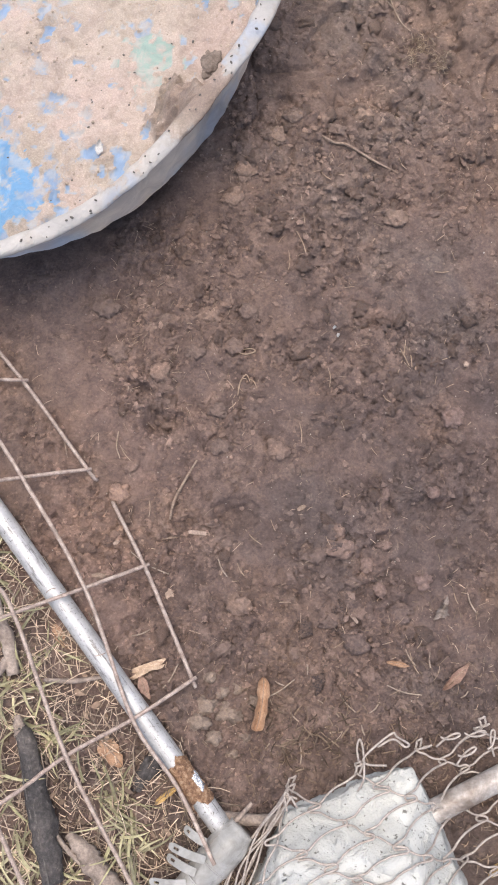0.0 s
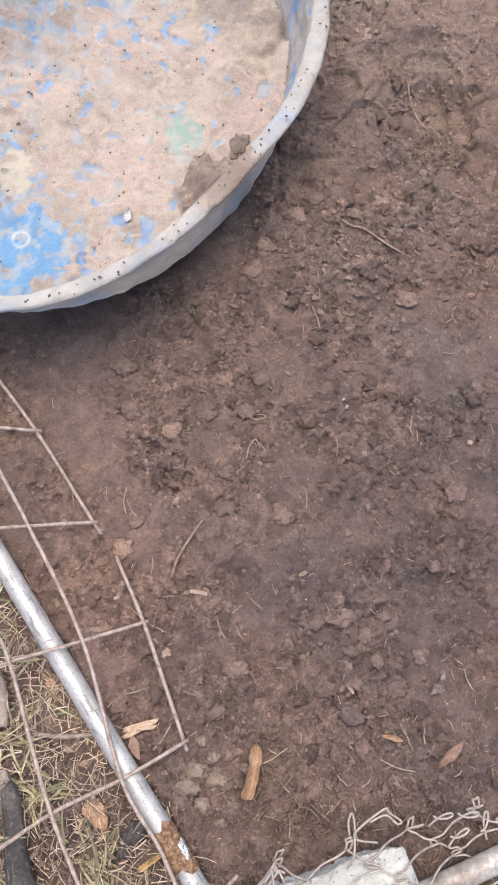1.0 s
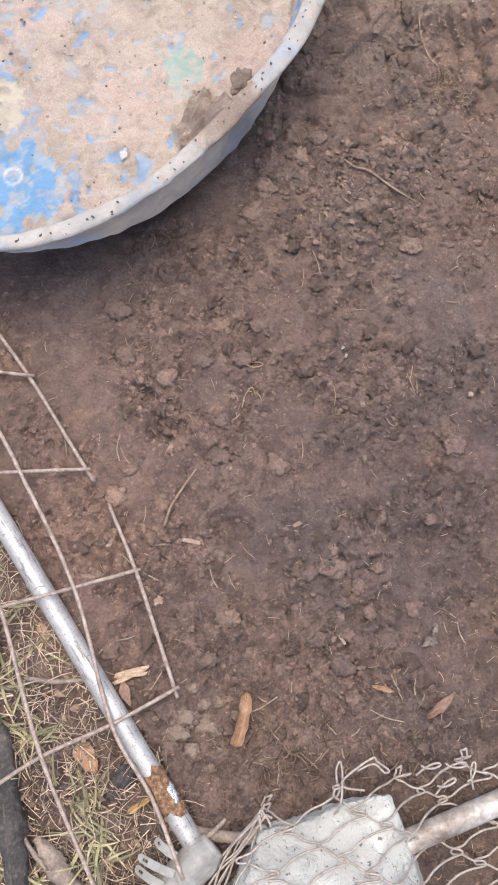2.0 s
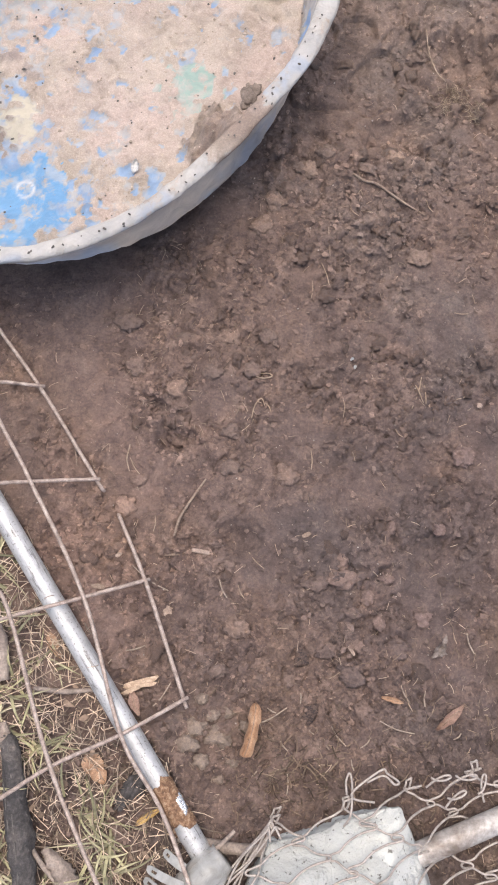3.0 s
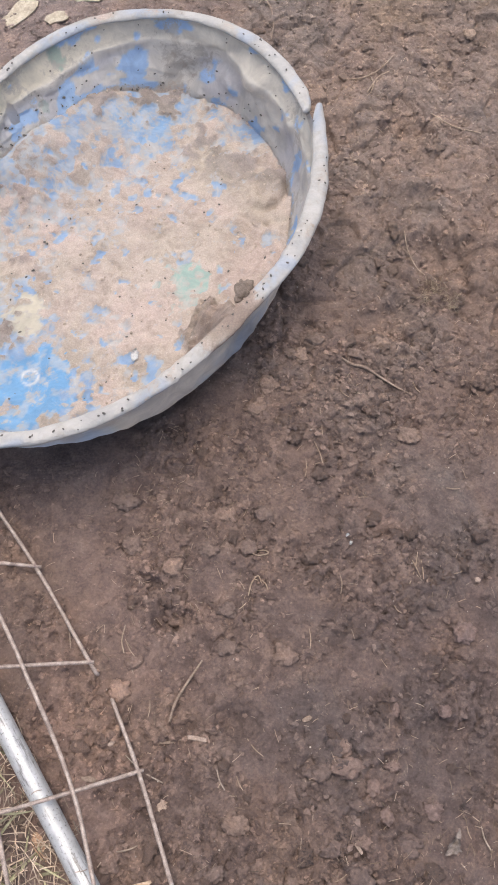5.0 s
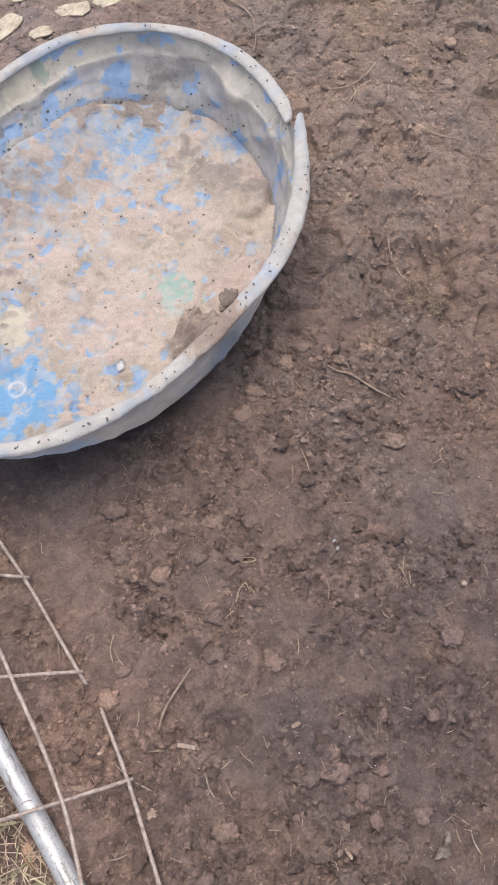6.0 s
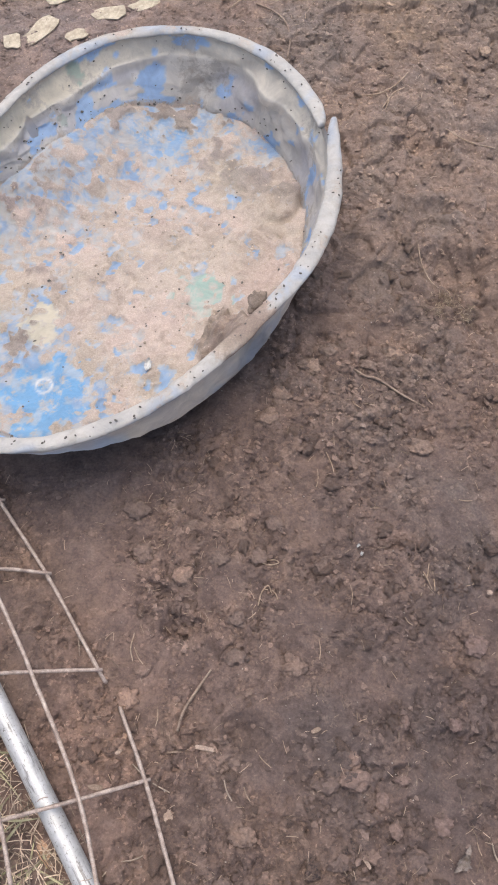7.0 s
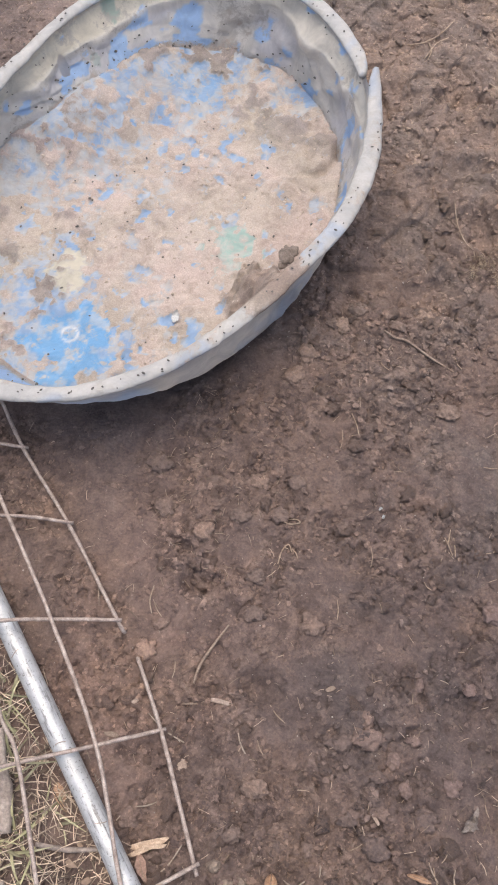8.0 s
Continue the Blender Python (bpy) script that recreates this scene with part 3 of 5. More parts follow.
def wall_point(w, s):
    """The inner side of the wall at an angle; s goes from 0 under the rim to 1 at the floor."""
    c = np.clip(s, 0, 1)
    top, mid, foot = rim_radius(w) - 0.014, LEDGE(w), FOOT(w)
    q = np.clip((c - 0.3) / 0.7, 0, 1)
    r = np.where(c < 0.3, top + (mid - top) * (c / 0.3) ** 1.3, mid + (foot - mid) * q ** 1.25)
    z = np.where(c < 0.3, 0.172 - 0.036 * (c / 0.3), 0.136 + (FOOT_Z(w) - 0.136) * q ** 0.8) - 0.02 * np.maximum(s - 1, 0) - 0.148 * np.minimum(s, 0)
    crease = 0.006 * fbm(w * 1.9, c * 0.6, 2.2, 3, 41) + 0.006 * np.abs(fbm(w * 1.2 + 0.5 * c, c * 0.5, 5.0, 2, 43)) + 0.004 * fbm(w * 3.0, c * 1.2, 4.0, 2, 45)
    dent = 0.013 * np.exp(-(np.angle(np.exp(1j * (w - radians(50) - 0.45 * c))) / radians(5)) ** 2)
    dent = dent - 0.011 * np.exp(-(np.angle(np.exp(1j * (w - radians(61) - 0.45 * c))) / radians(4)) ** 2)
    dent = dent + 0.007 * np.exp(-(np.angle(np.exp(1j * (w - radians(30) - 0.5 * c))) / radians(3)) ** 2)
    r = r + (crease * 1.4 - dent) * np.sin(math.pi * c)
    z = z + 0.006 * np.exp(-((c - 0.32) / 0.05) ** 2)      # the ledge has a raised lip
    return POOL[0] + r * np.cos(w), POOL[1] + r * np.sin(w), z


def put_attributes(ob, mud, prints, damp=None, clot=None):
    me = ob.data
    a = me.attributes.new("mud", "FLOAT", "POINT")
    a.data.foreach_set("value", np.asarray(mud, float))
    if damp is not None:
        me.attributes.new("damp", "FLOAT", "POINT").data.foreach_set("value", np.asarray(damp, float))
    if clot is not None:
        me.attributes.new("clot", "FLOAT", "POINT").data.foreach_set("value", np.asarray(clot, float))
    c = me.attributes.new("print", "FLOAT_COLOR", "POINT")
    c.data.foreach_set("color", np.column_stack([prints, np.ones(len(prints))]).ravel())


WHITE, BLUE, DEEP = np.array((0.455, 0.445, 0.42)), np.array((0.235, 0.35, 0.52)), np.array((0.12, 0.33, 0.58))
TEAL, CREAM = np.array((0.30, 0.42, 0.37)), np.array((0.52, 0.48, 0.38))


def spot(x, y, cx, cy, r, ragged=0.5, seed=71):
    d = np.hypot(x - cx, y - cy) / r + ragged * fbm(x, y, 2.2 / r, 3, seed)
    return step(1.05, 0.9, d)


def grid_faces(rows, cols, closed=True):
    idx = np.arange(rows * cols).reshape(rows, cols)
    nxt = np.roll(idx, -1, 1) if closed else idx[:, 1:]
    cur = idx if closed else idx[:, :-1]
    return np.stack([cur[:-1], nxt[:-1], nxt[1:], cur[1:]], -1).reshape(-1, 4)


RING = (-0.448, 0.638)      # a pale ring printed on the floor


def build_pool():
    pool = thing("paddling_pool", (POOL[0], POOL[1], 0.0), "old sun-bleached plastic paddling pool, split rim, caked with dried mud", "paddling pool")
    n = 360
    w = np.arange(n) / n * 2 * math.pi
    # inner wall
    rows, fine_n = 40, 720
    ss = np.linspace(-0.06, 1.04, rows)
    ww, sg = np.meshgrid(np.arange(fine_n) / fine_n * 2 * math.pi, ss)
    x, y, z = wall_point(ww, sg)
    faces = grid_faces(rows, fine_n)
    hx, hy = -0.553, 1.172
    cx, cy = x.ravel()[faces].mean(1), y.ravel()[faces].mean(1)
    keep = np.hypot((cx - hx) / 0.010, (cy - hy) / 0.014) > 1
    edge = np.intersect1d(faces[keep], faces[~keep])
    ex, ey = x.ravel()[edge] - hx, y.ravel()[edge] - hy
    ed = np.hypot(ex / 0.010, ey / 0.014) * (1 + 0.12 * np.sin(5 * np.arctan2(ey, ex)))
    x.ravel()[edge], y.ravel()[edge] = hx + ex / ed, hy + ey / ed
    wall = part("inner_wall", (np.stack([x, y, z], -1).reshape(-1, 3), faces[keep]), THIN_PLASTIC, pool)
    fx, fy, fw, fs = x.ravel(), y.ravel(), ww.ravel(), sg.ravel()
    arc = fw * 0.42
    far = np.exp(-((fw - radians(103)) / 0.42) ** 2)
    patch = 0.95 * step(0.15, 0.20, fbm(arc, fs * 0.16, 21, 3, 51, 0.5) + 0.20 * far * step(0.30, 0.5, fs) - 0.10 * step(0.30, 0.2, fs) - 0.02)
    ivory = np.array((0.70, 0.675, 0.63))
    pr = ivory + (BLUE * 1.65 - ivory) * patch[:, None]
    lilac = 0.55 * step(0.0, 0.35, fbm(arc, fs * 0.16, 9, 3, 55)) * step(0.25, 0.45, fs)
    pr = pr + (np.array((0.58, 0.58, 0.64)) - pr) * (lilac * (1 - patch))[:, None]
    cream = step(0.42, 0.25, fs) * (0.35 + 0.65 * np.exp(-((fw - radians(128)) / 0.5) ** 2))
    pr = pr + (CREAM * 1.3 - pr) * (0.7 * cream * (1 - patch))[:, None]
    for px, py, pr_, amount in ((-0.479, 1.299, 0.016, 0.8), (-0.600, 1.235, 0.026, 0.45), (-0.50, 1.215, 0.010, 0.5)):
        tl = spot(fx, fy, px, py, pr_)
        pr = pr + (TEAL - pr) * (amount * tl)[:, None]
    # the highlight on the ledge's crest, painted as a paler line
    pr = pr + (ivory * 1.12 - pr) * (0.8 * np.exp(-((fs - 0.32) / 0.035) ** 2))[:, None]
    mud = 0.22 + 0.30 * step(0.80, 1.0, fs) + 0.26 * fbm(arc, fs * 0.16, 18, 4, 52) + 0.26 * np.exp(-((fw - radians(82)) / 0.09) ** 2) + 0.10 * step(0.3, 0.0, fs) * step(1.2, 2.4, fw)
    put_attributes(wall, mud, pr)
    # outer wall
    ss2 = np.linspace(-0.02, 1.12, 14)
    ww2, sg2 = np.meshgrid(w, ss2)
    x, y, z = wall_point(ww2, np.clip(sg2, 0, 1))
    r = np.hypot(x - POOL[0], y - POOL[1]) + 0.004 + 0.010 * step(0.4, 0.0, sg2)
    r = r - 0.03 * step(1.0, 1.12, sg2)
    z = np.where(sg2 > 1, 0.018 - 0.10 * (sg2 - 1), np.minimum(z, 0.172 - 0.148 * sg2) - 0.003)
    outer = part("outer_wall", (np.stack([POOL[0] + r * np.cos(ww2), POOL[1] + r * np.sin(ww2), z], -1).reshape(-1, 3), grid_faces(14, n)[:, ::-1]), THIN_PLASTIC, pool)
    ow, os_ = ww2.ravel(), sg2.ravel()
    patch = step(0.0, 0.3, fbm(ow * 0.42, os_ * 0.16, 9, 3, 61))
    put_attributes(outer, 0.12 + 0.3 * step(0.6, 1.1, os_) + 0.2 * fbm(ow * 0.42, os_ * 0.16, 14, 3, 62), np.array((0.63, 0.605, 0.575)) + (BLUE - WHITE) * (0.35 * patch)[:, None])
    # rolled rim, split at one place
    m = 480
    wr = np.linspace(radians(34.6) + 0.006, radians(34.6) + 2 * math.pi - 0.006, m)
    lip = np.linspace(0, 2 * math.pi, 14, endpoint=False)
    wl, pl = np.meshgrid(wr, lip, indexing="ij")
    past = np.angle(np.exp(1j * (wl - radians(34.6))))
    spring = 0.020 * np.exp(-np.abs(past) / 0.10) * np.where(past < 0, 1.0, -0.35)
    rr = rim_radius(wl) - 0.003 + 0.007 * fbm(wl, wl * 0, 2.6, 5, 81, 0.65) + spring
    thick = 0.0125 + 0.0045 * fbm(wl * 2.0, wl * 0, 1.6, 3, 82)
    narrow = 1 - 0.55 * np.exp(-np.abs(past) / 0.04)
    radial = rr + thick * narrow * np.cos(pl) * 1.22 + 0.0016 * fbm(wl, pl * 0.2, 14, 3, 88)
    up = RIM_Z - 0.010 + thick * np.sin(pl) * 0.58 + 0.002 * fbm(wl, pl * 0.1, 9, 2, 86) + 0.006 * fbm(wl, wl * 0 + 3, 1.5, 2, 83) + np.where(past < 0, 0.010, 0.0) * np.exp(-np.abs(past) / 0.12)
    verts = np.stack([POOL[0] + radial * np.cos(wl), POOL[1] + radial * np.sin(wl), up], -1).reshape(-1, 3)
    idx = np.arange(m * 14).reshape(m, 14)
    nxt = np.roll(idx, -1, 1)
    faces = np.stack([idx[:-1], idx[1:], nxt[1:], nxt[:-1]], -1).reshape(-1, 4)
    ends = [tuple(idx[0]), tuple(idx[-1][::-1])]
    rim = part("rim", (verts, [tuple(f) for f in faces] + ends), PLASTIC, pool, "bleached white rolled rim, split in one place")
    lw, lp = wl.ravel(), pl.ravel()
    bl = step(0.05, 0.30, fbm(lw * 0.43, lp * 0.015, 14, 3, 84))
    smear = np.exp(-(np.angle(np.exp(1j * (lw - radians(-42.5) - 0.08 * fbm(lw * 0.43, lp * 0.02, 40, 3, 87)))) / 0.17) ** 4)
    put_attributes(rim, 0.35 + 0.50 * fbm(lw * 0.43, lp * 0.012, 17, 5, 85, 0.65) + 0.75 * smear,
                   np.array((0.50, 0.482, 0.455)) + (BLUE - WHITE) * (0.38 * bl)[:, None], smear)
    # floor with its crust of mud
    gx, gy = np.meshgrid(np.arange(-0.84, 0.16, 0.0042), np.arange(0.42, 1.42, 0.0042))
    fr, fw_ = np.hypot(gx - POOL[0], gy - POOL[1]), np.arctan2(gy - POOL[1], gx - POOL[0])
    qf = fr / FOOT(fw_)
    inside = (qf < 1.045).ravel()
    hold = np.where(qf > 1.02, FOOT(fw_) * 1.02 / np.maximum(fr, 1e-6), 1.0)      # the last cells end behind the wall
    x, y = POOL[0] + (gx - POOL[0]) * hold, POOL[1] + (gy - POOL[1]) * hold
    mud = 0.63 + 0.13 * fbm(x, y, 7, 4, 91) + 0.26 * fbm(x, y, 30, 4, 92, 0.65) + 0.12 * fbm(x, y, 75, 2, 93)
    mud = mud - 0.15 * step(0.22, 0.42, np.hypot(x + 0.16, (y - 0.86) * 0.78)) * (0.5 + 0.5 * step(0.1, -0.25, x))
    mud = mud + 0.12 * step(0.25, 0.05, np.hypot(x + 0.15, y - 0.85)) + 0.16 * step(0.12, 0.05, np.hypot(x + 0.03, y - 1.10))
    mud = mud - 0.26 * spot(x, y, -0.435, 0.625, 0.075, 0.9) - 0.14 * spot(x, y, -0.53, 0.70, 0.06, 0.8) - 0.10 * spot(x, y, -0.30, 1.24, 0.09, 0.9)
    mud = mud - 0.42 * spot(x, y, -0.176, 0.867, 0.052, 1.1, 72) - 0.30 * spot(x, y, -0.475, 0.775, 0.032, 0.8, 73)
    mud = mud - 0.25 * np.exp(-((np.hypot(x - RING[0], y - RING[1]) - 0.015) / 0.0025) ** 2)
    mud = mud - 0.40 * step(0.43, 0.48, fbm(x, y, 44, 2, 94)) * step(0.28, 0.0, x + 0.2)
    mud = mud + 0.25 * spot(x, y, -0.60, 0.86, 0.07, 0.5)
    # a heap of damp mud against the near wall
    inward = np.maximum(FOOT(fw_) - fr, 0)
    ragged = inward + 0.034 * fbm(x, y, 26, 4, 101, 0.6)
    heap = np.exp(-(np.angle(np.exp(1j * (fw_ - radians(-39) - 0.12 * fbm(x, y, 30, 3, 103)))) / 0.20) ** 4) * step(0.112, 0.098, ragged)
    swell = np.exp(-(np.angle(np.exp(1j * (fw_ - radians(-39)))) / 0.19) ** 2)
    heap = step(0.2, 0.4, heap) * (0.08 + 0.92 * swell * np.clip(1 - inward / 0.10, 0, 1))
    # grey clots of older mud towards the far side
    older = np.maximum(step(-0.38, -0.55, x + 0.15 * (y - 0.9)), step(1.04, 1.16, y + 0.25 * x))
    clot = older * step(0.10, 0.26, fbm(x, y, 17, 4, 106, 0.62)) * (1 - step(0.0, 0.1, heap))
    mud = np.maximum(mud, 0.75 * clot) + 0.30 * step(-0.40, -0.55, x + 0.15 * (y - 0.9)) * fbm(x, y, 48, 4, 112, 0.6)
    mud = np.maximum(mud, step(0.0, 0.2, heap))
    crust = step(0.48, 0.60, mud)
    z = 0.020 + 0.0025 * crust + 0.0092 * fbm(x, y, 34, 4, 95, 0.75) * (0.3 + 0.7 * crust) + 0.006 * fbm(x, y, 5, 2, 96)
    z = z + 0.004 * cell_domes(x, y, 0.03, 97) * crust * step(0.0, 0.3, fbm(x, y, 9, 2, 98))
    z = z + 0.008 * step(0.80, 1.0, qf) + heap * 0.130 + step(0.0, 0.1, heap) * (0.026 * fbm(x, y, 42, 4, 102, 0.72) + 0.010 * cell_domes(x, y, 0.024, 113)) + clot * (0.003 + 0.006 * fbm(x, y, 55, 3, 107, 0.65))
    z = z + (FOOT_Z(fw_) - 0.025) * step(0.50, 1.0, qf)      # the floor rises towards the sagged wall
    ring_d = np.hypot(x - (-0.05), y - 1.11)
    z = z + 0.008 * step(0.06, 0.03, ring_d) - 0.014 * np.exp(-((ring_d - 0.055) / 0.009) ** 2) * step(0.02, -0.03, y - 1.12 - 0.3 * (x + 0.05)) * step(-0.08, -0.02, x)
    quads = grid_faces(gx.shape[0], gx.shape[1], False)
    quads = quads[inside[quads].all(1)]
    used = np.unique(quads)
    slot = np.zeros(gx.size, int)
    slot[used] = np.arange(len(used))
    quads = slot[quads]
    x, y, z, mud, heap, clot = (a.ravel()[used] for a in (x, y, z, mud, heap, clot))
    floor = part("pool_floor", (np.stack([x, y, z], -1), quads), PLASTIC, pool, "faded blue floor under cracked tan mud")
    fx, fy = x, y
    fade = step(-0.12, 0.22, fbm(fx, fy, 30, 4, 99, 0.62))
    pr = WHITE + (BLUE - WHITE) * np.clip(0.20 + 0.65 * fade + 0.50 * step(-0.62, -0.45, fx), 0, 1)[:, None]
    deep = np.maximum(spot(fx, fy, -0.435, 0.625, 0.085, 0.7), 0.4 * spot(fx, fy, -0.30, 1.24, 0.06, 0.8))
    pr = pr + (DEEP - pr) * (0.8 * deep)[:, None]
    worn = step(0.16, 0.30, fbm(fx, fy, 52, 3, 108)) * 0.45
    pr = pr + (WHITE * 1.1 - pr) * worn[:, None]
    teal = spot(fx, fy, -0.176, 0.867, 0.062, 0.9, 72)
    pr = pr + (TEAL - pr) * teal[:, None]
    mark = np.exp(-((np.hypot(fx - RING[0], fy - RING[1]) - 0.015) / 0.0025) ** 2) * step(-0.8, 0.1, fbm(fx, fy, 40, 2, 110))
    pr = pr + (WHITE * 1.4 - pr) * mark[:, None]
    cr = spot(fx, fy, -0.475, 0.775, 0.040, 0.7, 73)
    pr = pr + (CREAM - pr) * cr[:, None]
    put_attributes(floor, mud, pr, np.maximum(step(0.0, 0.12, heap) * np.clip(0.85 + 0.7 * fbm(x, y, 50, 3, 111), 0.3, 1), 0.2 * step(0.1, 0.4, fbm(x, y, 9, 3, 104))), clot)
    # crumbs of dried mud on the crust
    rnd = np.random.RandomState(44)
    pick = rnd.permutation(len(x))[:9000]
    pick = pick[(mud[pick] > 0.55) & (rnd.rand(len(pick)) < 0.10 + 0.4 * step(0.0, 0.5, fbm(x[pick], y[pick], 11, 3, 109)))][:1900]
    size = 0.0006 + 0.0022 * rnd.rand(len(pick)) ** 2.5
    lumps_at("mud_crumbs", zip(x[pick], y[pick], z[pick] - 0.1 * size, size), MUD_CRUMB, "crumbs of dried tan mud on the pool floor", "mud", 45, levels=2, flat=0.6, jag=0.8)
    return pool




def lumps_at(name, spots, material, label, category, seed, levels=1, flat=0.7, jag=0.4, kinds=12, kind="stuff", facets=False, long_=1.0):
    """Many lumps (x, y, z, size) as one heap of stuff."""
    rnd = np.random.RandomState(seed)
    moulds = [lump(levels, seed + 3 * k, jag) for k in range(kinds)]
    shapes_v, shapes_f, count = [], [], 0
    for x, y, z, s in spots:
        v, f = moulds[rnd.randint(kinds)]
        shapes_v.append(turned(v, rnd, flat, long_) * s + (x, y, z))
        shapes_f.append(np.asarray(f) + count)
        count += len(v)
    v, f = np.concatenate(shapes_v), np.concatenate(shapes_f)
    me = mesh_of(name, v, f, material, not facets)
    return tagged(new(name, me), label, category, kind=kind)


def thinning(x, y, box):
    """Falls to nothing, unevenly, towards the edges of a stretch of ground."""
    d = np.minimum(np.minimum(x - box[0], box[2] - x), np.minimum(y - box[1], box[3] - y))
    return step(0.02, 0.22, d + 0.08 * fbm(x, y, 6, 3, 140)) ** 1.5


def scatter(count, seed, box, low, high, power, dense, margin=0.02):
    """Places for crumbs: thick where dense(x, y) is high."""
    rnd = np.random.RandomState(seed)
    n = count * 4
    x, y = rnd.uniform(box[0], box[2], n), rnd.uniform(box[1], box[3], n)
    ok = (rnd.rand(n) < dense(x, y) * thinning(x, y, box)) & outside_pool(x, y, margin)
    x, y = x[ok][:count], y[ok][:count]
    s = low + (high - low) * rnd.rand(len(x)) ** power
    return x, y, s


build_pool()

VIEW = (-1.00, -0.80, 0.74, 2.10)
x, y, s = scatter(34000, 5, VIEW, 0.0010, 0.0044, 2.0, lambda a, b: 0.08 + 0.92 * crumbly_zone(a, b) ** 1.5)
lumps_at("soil_crumbs", zip(x, y, ground_z(x, y) + 0.20 * s, s), CRUMB, "small loose crumbs of dark soil", "soil", 5, flat=0.55, jag=1.5, facets=True, long_=1.3)
x, y, s = scatter(3000, 6, VIEW, 0.0030, 0.0068, 2.0, lambda a, b: crumbly_zone(a, b) ** 2)
lumps_at("soil_lumps", zip(x, y, ground_z(x, y) - 0.10 * s, s), CRUMB, "loose lumps of dark brown soil", "soil", 6, levels=2, flat=0.45, jag=1.3, facets=True, long_=1.2)
x, y, s = scatter(11000, 8, (-0.30, -0.62, 0.62, 0.10), 0.0006, 0.0027, 2.4, lambda a, b: 0.25 + 0.75 * step(-0.1, 0.3, fbm(a, b, 8, 3, 17)))
lumps_at("fine_soil_crumbs", zip(x, y, ground_z(x, y) + 0.2 * s, s), DRY_CRUMB, "fine dry crumbs of brown soil", "soil", 8, flat=0.6, jag=1.4, facets=True)
x, y, s = scatter(2200, 7, VIEW, 0.0005, 0.0016, 3.0, lambda a, b: 0.4 + 0 * a)
lumps_at("grit", zip(x, y, ground_z(x, y) + 0.5 * s, s), STONE, "scattered grains of pale grit on the soil", "grit", 7)


def build_small_clods():
    """Lumps large enough to pick up, one by one, on the bare soil between pool and netting."""
    rnd = np.random.RandomState(61)
    moulds = []
    for k in range(14):
        v, f = lump(3, 150 + 5 * k, 0.75)
        v = turned(v, rnd, 0.5, 1.15)
        moulds.append(mesh_of("soil_clod", v, f, CRUMB))
    x, y, s = scatter(230, 62, (-0.45, -0.42, 0.62, 1.75), 0.0055, 0.0135, 2.2, lambda a, b: crumbly_zone(a, b) ** 2)
    for px, py, ps, pz in zip(x, y, s, ground_z(x, y)):
        ob = new("soil_clod", moulds[rnd.randint(14)])
        ob.matrix_world = Matrix.LocRotScale((px, py, pz + 0.02 * ps), Euler((0, 0, rnd.rand() * 6.28)), (ps, ps * rnd.uniform(0.7, 1.1), ps * rnd.uniform(0.75, 1.1)))
        tagged(ob, "small crumbly brown lump of loose soil on the ground", "clod", "clods on the soil")


build_small_clods()

# single clods that stand out: x, y, width, depth
PALE_CLODS = ((0.149, 0.007, 0.023, 0.016), (-0.147, 0.300, 0.022, 0.017), (-0.013, -0.082, 0.022, 0.017), (0.187, -0.094, 0.021, 0.011), (-0.065, 0.406, 0.019, 0.013), (0.049, 0.170, 0.019, 0.016),
              (0.047, 0.736, 0.019, 0.017), (-0.008, 0.665, 0.019, 0.016), (-0.028, 0.614, 0.017, 0.017), (0.339, 0.226, 0.017, 0.016), (-0.213, 0.097, 0.017, 0.016), (0.283, -0.045, 0.016, 0.012),
              (0.325, 1.352, 0.016, 0.013), (0.411, 1.632, 0.016, 0.013), (0.194, -0.192, 0.014, 0.011), (0.205, 0.773, 0.014, 0.011), (0.072, -0.158, 0.013, 0.013), (0.149, 0.036, 0.013, 0.013),
              (0.193, -0.018, 0.013, 0.012), (0.225, 0.014, 0.013, 0.008), (0.303, 0.101, 0.012, 0.010), (0.212, -0.056, 0.011, 0.013), (-0.125, -0.067, 0.007, 0.008), (0.225, 0.098, 0.006, 0.009))
DARK_CLODS = ((-0.143, 0.224, 0.023, 0.012), (0.241, -0.097, 0.023, 0.014), (0.173, -0.140, 0.023, 0.016), (-0.249, 0.415, 0.020, 0.015), (-0.143, 0.395, 0.020, 0.012), (0.092, 0.343, 0.019, 0.016),
              (-0.221, 0.341, 0.018, 0.018), (-0.045, 0.175, 0.018, 0.012), (-0.089, 0.335, 0.017, 0.012), (0.079, 0.772, 0.017, 0.012), (0.109, -0.004, 0.017, 0.012), (-0.040, -0.150, 0.017, 0.014),
              (-0.028, 0.346, 0.016, 0.013), (0.024, -0.161, 0.016, 0.012), (0.166, -0.043, 0.016, 0.010), (0.130, -0.108, 0.016, 0.012), (0.033, 0.740, 0.016, 0.013), (0.399, 1.499, 0.016, 0.013),
              (0.225, 1.327, 0.016, 0.013), (0.156, 0.750, 0.015, 0.011), (-0.000, 0.411, 0.014, 0.014), (-0.051, 0.236, 0.014, 0.011), (-0.195, 0.141, 0.014, 0.010), (-0.196, -0.148, 0.014, 0.012))
RUSTY_CLODS = ((0.211, 0.659, 0.023, 0.014), (0.255, 0.584, 0.021, 0.016))

